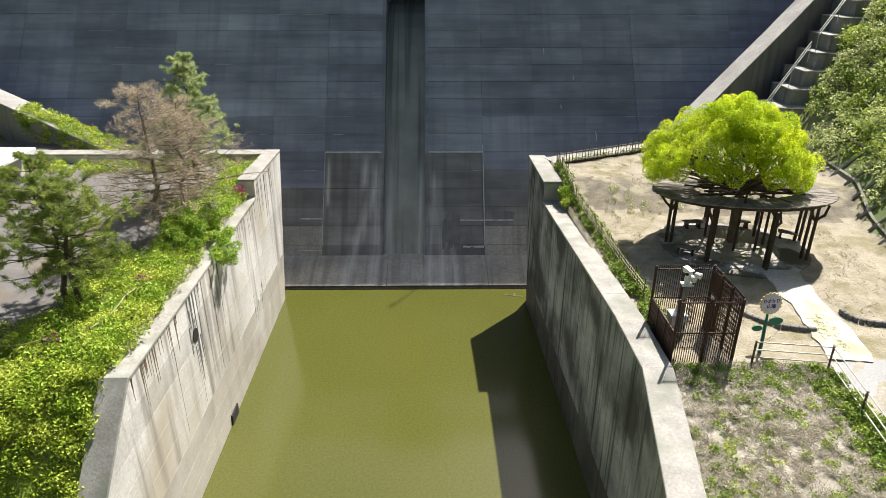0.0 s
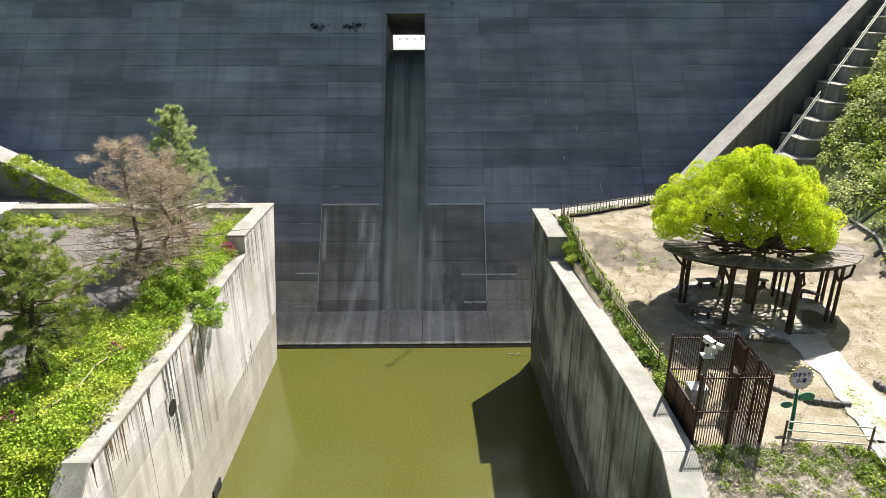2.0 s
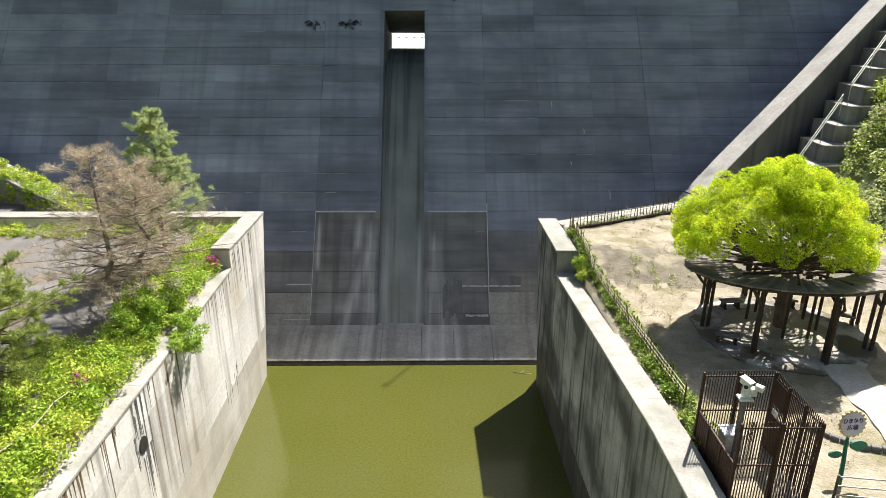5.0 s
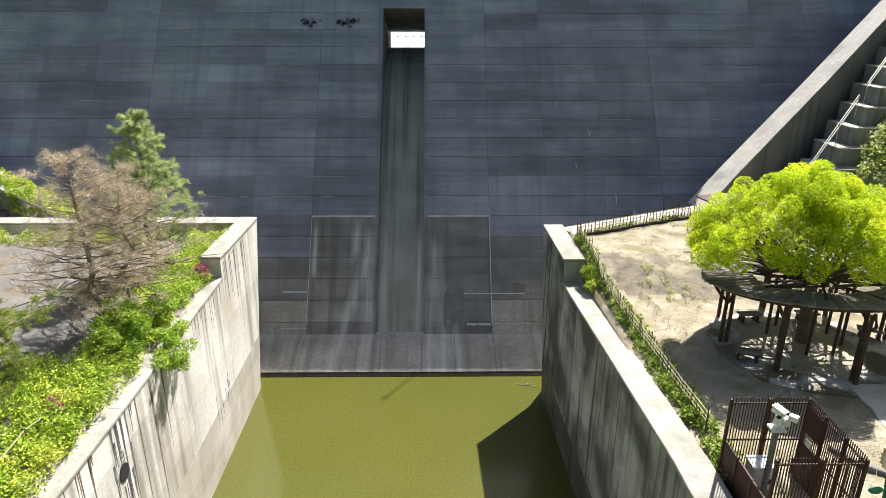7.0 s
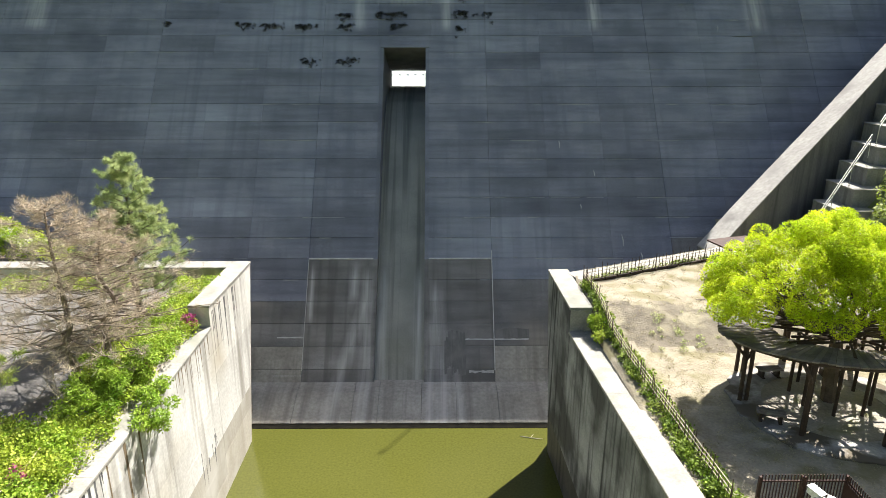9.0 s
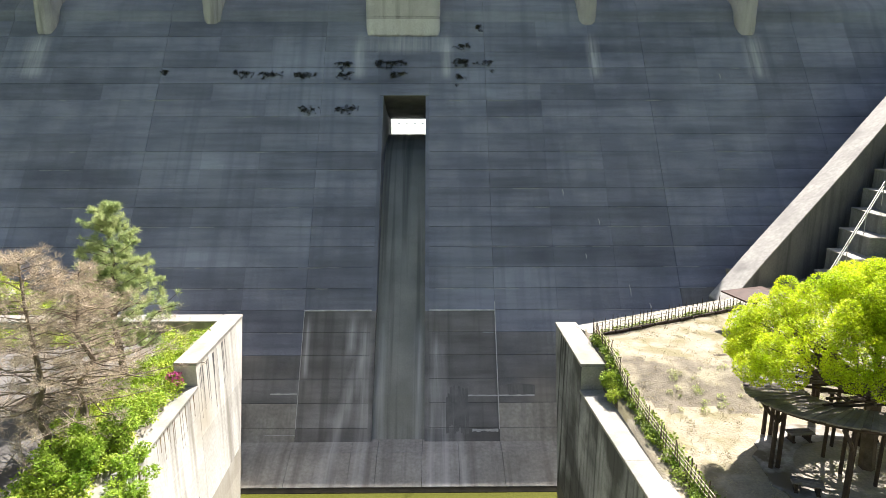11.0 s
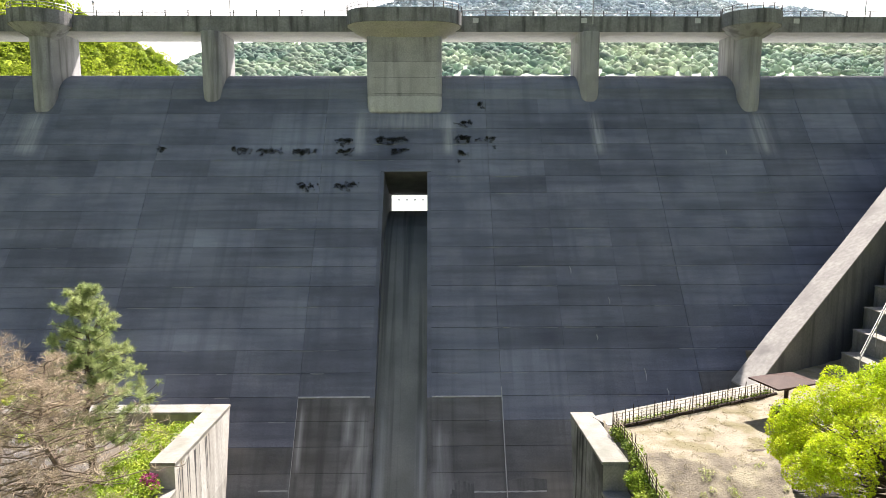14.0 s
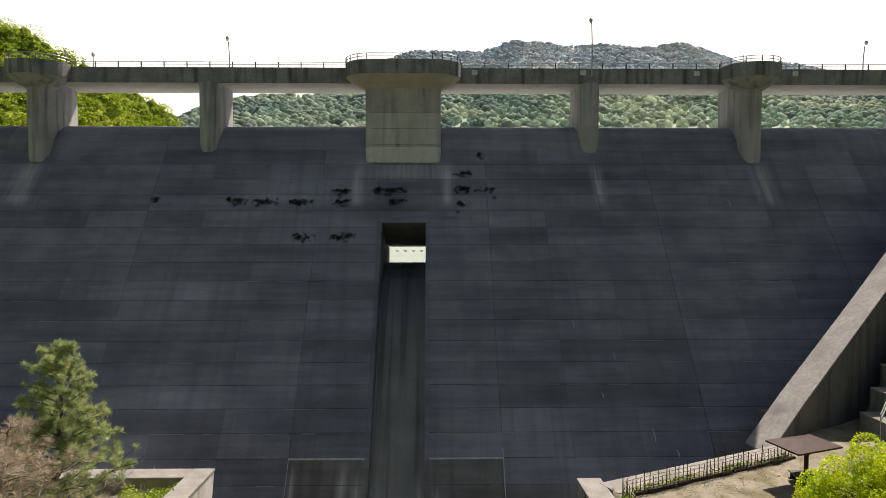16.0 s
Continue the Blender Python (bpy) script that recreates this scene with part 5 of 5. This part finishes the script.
stuff("slope_weeds", c, r, 4000, 0.08, M_HILLLEAF, "sparse weeds on the soil slope", "weeds", 37)
c, r = scatter(0, 1, 0, 1, 60, 0.12, 0.25)
t = rng.uniform(0, 1, 60)
c = np.stack([10 + 12.2 * t + rng.normal(size=60) * 0.1, 52.1 + 5.5 * t, 13.15 + 0 * t], 1)
stuff("fence_ivy", c, r, 2600, 0.13, M_WEED, "thin green growth under the terrace fence", "weeds", 38)

c, r = scatter(18.2, 19.2, 24.9, 28.6, 90, 0.05, 0.12)
c[:, 0] += 0.1 * (c[:, 1] - 25)
stuff("path_grass", c, r, 4500, 0.05, M_GRASS, "thin green grass growing through the footpath", "grass", 50)
c, r = scatter(15.4, 17.3, 16, 23.8, 90, 0.2, 0.42, lambda x, y: x > 16.2 - 0.12 * (24 - y) + rng.uniform(-0.6, 0.6, len(x)))
stuff("fence_brambles", c, r, 16000, 0.13, M_WEED, "dark green brambles along the rail fence", "brambles", 52)

# ---------------- left bank: conifers ----------------
def conifer(name, label, x, y, z0, h, spread, limbs, m_leaf, seed, tufts, per, size, trunks=((0, 0),), first=0.22, aspect=0.1, wood=M_BARK, droop=-0.05, taper=0.72):
    q = np.random.default_rng(seed)
    t = thing(name, label, "tree")
    bmb, tips = MB(), []
    for tx, ty in trunks:
        tmb = MB()
        pts = limb(tmb, (x + tx, y + ty, z0 - 0.2), (x + tx * 1.3 + q.normal() * 0.2, y + ty * 1.3, z0 + h * (1 if tx == 0 else 0.88)), 0.02 * h + 0.03, 0.025, q, 0.1, 8)
        part("trunk", tmb, wood, t)
        for k in range(limbs):
            f = first + (1 - first) * ((k + q.uniform(0, 1)) / limbs)
            i = min(int(f * 8), 7)
            g = f * 8 - i
            p = np.array(pts[i]) * (1 - g) + np.array(pts[i + 1]) * g
            a = k * 2.4 + q.uniform(-0.5, 0.5)
            L_ = spread * (1 - taper * ((f - first) / (1 - first)) ** 1.3) * q.uniform(0.6, 1.1) * (0.8 if f < first + 0.1 else 1)
            e = p + np.array([math.cos(a) * L_, math.sin(a) * L_, L_ * (droop + 0.35 * f) + q.normal() * 0.1])
            lp = limb(bmb, p, e, 0.02 + 0.035 * (1 - f), 0.012, q, 0.15, 4)
            for j in range(3 + int(3 * (1 - f))):
                s = q.uniform(0.3, 1)
                b0 = np.array(lp[min(int(s * 4), 3)])
                d = q.normal(size=3) * np.array([1, 1, 0.35])
                d /= np.linalg.norm(d)
                e2 = b0 + (e - p) * 0.12 + d * L_ * q.uniform(0.2, 0.42) + np.array([0, 0, 0.1])
                bmb.tube([b0, e2], [0.014, 0.006], 4)
                tips += [b0 + (e2 - b0) * w for w in (0.55, 0.85, 1.0)]
            tips += [e, p + (e - p) * 0.8]
    part("limb", bmb, wood, t)
    tips = np.array(tips)
    pick = tips[q.integers(0, len(tips), tufts)]
    where = np.repeat(pick, per, axis=0) + q.normal(size=(tufts * per, 3)) * size * 0.14
    leafy("needles", where, size, m_leaf, t, seed=seed + 1, aspect=aspect, flat=0.1, spread=np.array([0, 0, 0.35]))
    return t


conifer("pine", "green pine with open layered branches by the bed", -20.1, 30.2, 12.2, 7.6, 4.3, 44, M_PINE, 51, 3400, 22, 0.24, ((0, 0), (0.9, -0.6)), aspect=0.085, first=0.3)
conifer("blue_pine", "blue-green pine behind the bare tree", -18.4, 47.2, 12.2, 10.0, 3.6, 70, M_BLUEPINE, 61, 3600, 18, 0.28, aspect=0.07, first=0.14, taper=0.8, droop=0.25)
conifer("bare_tree", "dead brown conifer with a haze of bare twigs", -18.4, 39.3, 12.2, 9.3, 5.9, 74, M_TWIG, 71, 3900, 9, 0.34, ((0, 0), (1.0, 1.4)), first=0.2, aspect=0.04, wood=M_DEADBARK, droop=0.02, taper=0.84)

# ---------------- left bank: bed, hedge, lawn ----------------
c, r = scatter(-20.3, -15.1, 24.3, 54.2, 800, 0.35, 0.75, lambda x, y: (x > -17.9 - 1.4 * np.sin(y * 0.25) ** 2) | (y < 36))
c[:, 2] = 12.35 + rng.uniform(-0.1, 0.35, len(c))
u = rng.uniform(size=len(c))
stuff("groundcover_shrub", c[u < 0.72], r[u < 0.72], 80000, 0.14, M_SHRUB, "dense fresh green shrub bed beside the wall", "shrubs", 41)
stuff("groundcover_shrub", c[u >= 0.72], r[u >= 0.72], 26000, 0.16, M_DEEPLEAF, "deeper green shrubs in the wall bed", "shrubs", 42)
c, r = scatter(-24.5, -17.5, 23.8, 29.5, 150, 0.3, 0.6, lambda x, y: y < 25.5 + 0.45 * np.abs(x + 26))
stuff("groundcover_shrub", c, r, 17000, 0.15, M_SHRUB, "green shrub bed edge above the lawn", "shrubs", 43)
bush = thing("overhanging_bush", "bushy deep-green shrub overhanging the wall coping", "bush")
bc = []
for k in range(46):
    a = rng.uniform(0, 1)
    bc.append((-15.9 + rng.normal() * 0.7, 38.0 + rng.normal() * 1.5, 13.1 + rng.uniform(-0.3, 0.9)))
for k in range(16):
    bc.append((-14.4 + rng.uniform(-0.2, 0.9), 37.8 + rng.normal() * 1.1, 12.0 + rng.uniform(-1.1, 0.7)))
mb = MB()
for p in bc[::3]:
    limb(mb, (-15.9, 38.0, 12.1), p, 0.05, 0.015, rng, 0.2, 4)
part("stems", mb, M_BARK, bush)
leafy("foliage", clumps(rng, np.array(bc), np.full(len(bc), 0.42), 14000), 0.16, M_DEEPLEAF, bush, seed=44, aspect=0.42)
for x, y, z, nn in ((-15.35, 46.4, 12.75, 420), (-16.6, 31.5, 12.85, 130), (-18.3, 25.6, 12.75, 130), (-15.7, 40.6, 12.9, 110)):
    az = thing("azalea", "azalea with clusters of magenta-pink flowers", "azalea", "azaleas in the bed")
    cc = np.array([(x, y, z), (x + 0.3, y - 0.3, z - 0.1), (x - 0.25, y + 0.25, z - 0.05)])
    leafy("flowers", clumps(rng, cc, [0.42, 0.3, 0.3], nn), 0.11, M_PINK, az, seed=int(nn + x * -10), aspect=0.9)["kind"] = "stuff"
    leafy("foliage", clumps(rng, cc - np.array([0, 0, 0.2]), [0.5, 0.4, 0.4], nn * 2), 0.13, M_DEEPLEAF, az, seed=int(nn + 3))
c, r = scatter(-19.5, -15.6, 20.0, 24.6, 150, 0.3, 0.6)
stuff("groundcover_shrub", c, r, 16000, 0.14, M_SHRUB, "fresh green shrubs spilling down the bank", "shrubs", 49)
x, y = rng.uniform(-27, -15.2, 100000), rng.uniform(-4, 25.4, 100000)
k = x < -15.2
p = np.stack([x, y, ground_z(x, y)], 1)[k]
tagged(leafy("lawn_grass", p, 0.26, M_GRASS, seed=45, aspect=0.25, flat=0.0, spread=np.array([0, 0, 0.35])), "bright green rough grass on the bank", "grass", kind="stuff")
c, r = scatter(-40, -21, 52.3, 54.6, 150, 0.35, 0.6)
stuff("clipped_hedge", c, r, 12000, 0.15, M_SHRUB, "clipped yellow-green hedge behind the gravel lot", "hedge", 46)
rope = thing("rope_fence", "sagging pale rope on short stakes in the bed", "fence")
rp = [(-21.5, 25.0), (-18.6, 25.2), (-16.9, 26.2), (-16.6, 29.5), (-16.5, 33.0)]
for x, y in rp:
    part("stake", MB().tube([(x, y, 12.1), (x, y, 13.05)], 0.03, 5), M_STAKE, rope)
for (xa, ya), (xb, yb) in zip(rp, rp[1:]):
    part("rope", MB().tube([(xa + (xb - xa) * s, ya + (yb - ya) * s, 13.0 - 0.25 * math.sin(math.pi * s)) for s in (0, 0.25, 0.5, 0.75, 1)], 0.02, 5), M_BAMBOO, rope)
# ivy on the left guide wall
t = rng.uniform(0, 1, 260)
ix = -29.5 - 10.5 * t
iz = 11.6 + 0.362 * (-29.5 - ix)
ic = np.stack([ix + rng.normal(size=260) * 0.15, guide_y(iz) - 1.3 + rng.uniform(-1.4, 1.3, 260), iz + 0.1], 1)
hang = rng.uniform(size=260) < 0.3
ic[hang, 1] = guide_y(iz[hang]) - 2.7
ic[hang, 2] -= rng.uniform(0.3, 2.2, hang.sum())
tagged(leafy("wall_ivy", clumps(rng, ic, np.full(260, 0.45), 15000, 0.3, 0.6), 0.18, M_SHRUB, seed=47), "bright ivy spreading over the guide wall", "ivy", kind="stuff")
shed = thing("flat_shed", "small shed with a white flat roof", "shed")
part("wall", MB().box(-38.5, -33.0, 45.9, 49.6, 12.1, 14.75), M_PIER, shed)
part("roof", MB().box(-39.5, -32.0, 45.2, 50.2, 14.75, 14.98, 0.03), M_WHITE, shed, "white flat roof slab")
part("door", MB().box(-36.2, -35.3, 45.84, 45.9, 12.15, 14.15), M_STEEL, shed)

# ---------------- stains on the left wall ----------------
def drip(y, z, w, h, q, m_, label):
    """A ragged crust that runs down the wall from (y, z) and thins out."""
    n = 7
    left = [(y - w * (0.5 - 0.42 * k / n) + q.uniform(-0.12, 0.12) * w, z - h * k / n) for k in range(n + 1)]
    right = [(y + w * (0.5 - 0.42 * k / n) + q.uniform(-0.12, 0.12) * w, z - h * k / n) for k in range(n + 1)]
    part("stain", MB().loft([[(-14.31, a, za), (-14.294, a, za), (-14.294, b, zb), (-14.31, b, zb)] for (a, za), (b, zb) in zip(left, right)]), m_, wl, label)


q = random.Random(12)
for k in range(20):
    o = q.uniform(-1, 1)
    top = 11.7 if q.random() < 0.6 else q.uniform(8.5, 11.0)
    drip(31.9 + 1.25 * o, top, q.uniform(0.05, 0.22), q.uniform(1.2, 4.6) * (1.2 - abs(o)), q, M_STAIN, "black water stain")
for k in range(22):
    drip(q.uniform(23.9, 30.0), 11.74, q.uniform(0.04, 0.2), q.uniform(0.5, 2.6), q, M_RUST, "brown rust stain")
for k in range(16):
    drip(q.uniform(38, 46.5), 11.74, q.uniform(0.04, 0.16), q.uniform(0.4, 2.2), q, M_RUST, "brown rust stain")
for k in range(12):
    drip(q.uniform(47.4, 52.5), 12.8, q.uniform(0.05, 0.18), q.uniform(1.0, 4.5), q, M_STAIN, "black water stain")
for y, h, w in ((35.2, 7.5, 0.22), (36.6, 5.0, 0.16), (33.6, 6.5, 0.12), (28.6, 7.0, 0.1)):
    drip(y, 11.7, w, h, q, M_RUST, "long brown rust stain")
for k in range(9):
    drip(q.uniform(43.0, 46.5), q.uniform(4.2, 5.6), q.uniform(0.06, 0.16), q.uniform(0.5, 1.5), q, M_STAIN, "black water stain")

# ---------------- dark moss and marks on the dam ----------------
mc, mr = [], []
for x, z, w in ((-20.0, 30.2, 0.9), (-17.4, 30.1, 1.2), (-13.9, 30.0, 1.3), (-9.8, 31.1, 0.8), (-9.8, 30.1, 0.7), (-6.2, 31.3, 0.5), (-4.6, 31.3, 1.1), (-4.6, 30.1, 0.8), (2.3, 33.0, 0.7), (2.3, 31.4, 1.2), (2.0, 29.9, 0.5), (5.0, 31.3, 0.45), (4.0, 35.0, 0.25), (-13.1, 26.8, 0.8), (-9.3, 26.8, 1.0), (-27.9, 30.3, 0.3)):
    for k in range(int(22 * w) + 4):
        dx, dz = rng.normal() * w * 0.6, -abs(rng.normal()) * 0.28 + 0.15
        mc.append((x + dx, face_y(z + dz) - 0.03, z + dz))
        mr.append(rng.uniform(0.12, 0.3))
tagged(leafy("face_moss", clumps(rng, np.array(mc), np.array(mr), 13000, 0.2, 0.9), 0.13, M_MOSS, seed=48, aspect=0.5), "black moss tufts clinging to the dam joints", "moss", kind="stuff")
for k, (x, z, h) in enumerate(((28.6, 30.2, 0.5), (11.4, 19.5, 0.6), (14.5, 17.0, 0.5), (16.6, 11.8, 0.9), (-22, 9.6, 0.9), (13.0, 14.2, 0.4), (18.2, 10.4, 0.5))):
    part("seep_stain", MB().tube([(x, face_y(z) - 0.035, z), (x + 0.08, face_y(z - h / 2) - 0.035, z - h / 2), (x + 0.05, face_y(z - h) - 0.035, z - h)], [0.025, 0.05, 0.02], 5), M_LIME, dam, "white lime seep")

q = random.Random(31)
for k in range(130):
    z0 = 0.35 + LIFT * q.randrange(5, 20)
    half = 12 + 1.2 * z0
    x0 = max(min(XC + q.uniform(-half, half), 30), -38)
    w = q.uniform(0.6, 3.2)
    if SLOT0 - 4.2 < x0 < SLOT1 + 0.4 and z0 < 29:
        continue
    part("lime_scuff", MB().prism([(x0, z0 - 0.012), (x0 + w * 0.5, z0 - q.uniform(0.02, 0.06)), (x0 + w, z0 - 0.01), (x0 + w, z0 + 0.012), (x0, z0 + 0.015)], face_y(z0) - 0.075, face_y(z0) + 0.03, "y"), M_JOINTLINE, dam, "faint pale line on a joint")

# ---------------- hills beyond ----------------
def ridge(name, ys, zs_of_x, x0, x1, foot, m_, step):
    xs = np.arange(x0, x1 + 0.1, step)
    mb = MB()
    rows = []
    for f, y in ys:
        rows.append([(x, y, foot + (zs_of_x(x) - foot) * f) for x in xs])
    mb.loft(rows, closed=False)
    return solid(name, mb, m_, "wooded hillside behind the reservoir", "hill", kind="structure", smooth=True)


def forest(name, label, n, x0, x1, ys, zs_of_x, foot, size, per, leaf, m_, seed, low=0.0):
    q = np.random.default_rng(seed)
    x = q.uniform(x0, x1, n)
    f = low + (1 - low) * q.uniform(0, 1, n) ** 0.75
    fs, yy = [a for a, _ in ys], [b for _, b in ys]
    y = np.interp(f, fs, yy)
    z = foot + (zs_of_x(x) - foot) * f
    s = size * q.uniform(0.6, 1.35, n)
    c = np.stack([x, y, z + s * 0.45], 1)
    return tagged(leafy(name, clumps(q, c, s, n * per, 0.75, 0.85), leaf, m_, seed=seed, aspect=0.85, flat=0.45), label, "forest", kind="stuff")


def crowns(name, label, n, x0, x1, ys, zs_of_x, foot, size, m_, seed, low=0.0, tall=0.9, detail=1):
    """Uneven lumpy tree crowns side by side on a hillside, each with its own bulges."""
    q = np.random.default_rng(seed)
    bm = bmesh.new()
    bmesh.ops.create_icosphere(bm, subdivisions=detail, radius=1.0)
    base = np.array([v.co for v in bm.verts])
    tri = np.array([[v.index for v in f.verts] for f in bm.faces])
    bm.free()
    x = q.uniform(x0, x1, n)
    f = low + (1 - low) * q.uniform(0, 1, n) ** 0.75
    y = np.interp(f, [a for a, _ in ys], [b for _, b in ys])
    z = foot + (zs_of_x(x) - foot) * f
    s = size * q.uniform(0.5, 1.3, n)
    waves = q.normal(size=(n, 3, 3)) * 3.2
    ph = q.uniform(0, 6.28, (n, 3))
    lump = 1 + 0.11 * np.sin(np.einsum("vk,nwk->nvw", base, waves) + ph[:, None, :]).sum(-1) + q.normal(size=(n, len(base))) * 0.05
    v = base[None] * lump[..., None] * s[:, None, None] * np.stack([q.uniform(0.8, 1.2, n), q.uniform(0.8, 1.2, n), tall * q.uniform(0.75, 1.4, n)], 1)[:, None, :]
    v = (v + np.stack([x, y, z + 0.2 * s], 1)[:, None]).reshape(-1, 3)
    faces = (tri[None] + (np.arange(n) * len(base))[:, None, None]).reshape(-1, 3)
    me = bpy.data.meshes.new(name)
    me.vertices.add(len(v))
    me.vertices.foreach_set("co", v.ravel().astype(np.float32))
    me.loops.add(faces.size)
    me.loops.foreach_set("vertex_index", faces.ravel().astype(np.int32))
    me.polygons.add(len(faces))
    me.polygons.foreach_set("loop_start", np.arange(0, faces.size, 3, dtype=np.int32))
    me.update(calc_edges=True)
    me.polygons.foreach_set("use_smooth", [True] * len(faces))
    me.materials.append(m_)
    return tagged(new(name, me), label, "forest", kind="stuff")


zA = lambda x: np.interp(x, [-150, -105, -98, -90, -80, -67, -60, -55, -51, -47], [84, 75, 71, 69, 62.5, 55, 51, 45, 36, 26])
ysA = ((0, 118), (0.5, 140), (1, 165))
M_NEARFLOOR = mat("sunny_forest_floor", (0.2, 0.3, 0.03), (0.34, 0.42, 0.06), 0.08, 0.95, 0.0)
# slope floor paled to carry haze in its colour
M_MIDFLOOR = mat("wooded_slope_haze_tint", (0.48, 0.58, 0.46), (0.60, 0.67, 0.52), 0.03, 0.95, 0.0)
ridge("hill_left", ysA, zA, -190, -46, 22, M_NEARFLOOR, 3)
crowns("hill_crowns", "rounded spring-green tree crowns on the near hillside", 2600, -150, -50, ysA, zA, 22, 1.35, M_NEARCROWN, 84, 0.1, 0.95, 1)
forest("hill_forest", "bright spring-green leaves on the near hillside", 2600, -150, -50, ysA, zA, 22, 1.8, 100, 0.38, M_NEARTREE, 81, 0.1)
zB = lambda x: np.interp(x, [-330, -135, -122, -112, -104, -91, -73, -43, 20, 90, 187, 205, 300, 420], [20, 30, 50, 70, 76, 80.5, 82.5, 82, 90, 90, 84, 87, 100, 120])
ysB = ((0, 150), (0.5, 228), (1, 310))
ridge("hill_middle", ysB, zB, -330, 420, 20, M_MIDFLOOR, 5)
crowns("hill_forest", "wooded slope in mixed spring greens, paled by painted haze", 8000, -140, 255, ysB, zB, 20, 1.8, M_FARTREE, 82, 0.55, 0.75)
zC = lambda x: np.interp(x, [-420, -160, -70, -35, -15, 41, 71, 96, 122, 152, 183, 223, 249, 270, 321, 400, 620], [100, 100, 155, 170, 175.5, 174.5, 185, 183.5, 180, 182, 178.5, 184, 175, 167, 166, 150, 130])
ysC = ((0, 320), (0.5, 452), (1, 600))
# far floor near white: the haze is in the base colour
M_FARHILL = mat("far_ridge_floor_haze_tint", (0.80, 0.87, 0.90), (0.86, 0.91, 0.90), 0.02, 0.95, 0.0)
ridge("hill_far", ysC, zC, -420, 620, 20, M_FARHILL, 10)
crowns("hill_forest", "blue-green wooded ridge in the distance, haze painted into its colour", 6500, -110, 400, ysC, zC, 20, 2.4, M_FARTREE2, 83, 0.7, 0.6)
buoy = thing("buoy_line", "line of small white floats on the reservoir", "buoys")
fl = MB().tube([(-0.2, 0, 0), (0.2, 0, 0)], 0.13, 8).mesh("float", M_WHITE)
for k in range(40):
    ob = new("float", fl)
    ob.parent = buoy
    ob.matrix_basis = pose(-30 + 1.25 * k, 117 + 0.05 * k, 23.45)
twig = thing("floating_branch", "thin bare branch floating by the dam toe", "branch")
part("stick", MB().tube([(6.0, 53.0, 0.02), (7.0, 52.7, 0.05), (7.6, 52.5, 0.12)], [0.03, 0.025, 0.015], 5), M_RAIL, twig)
part("stick", MB().tube([(6.7, 52.78, 0.04), (7.0, 53.1, 0.1)], [0.015, 0.01], 5), M_RAIL, twig)
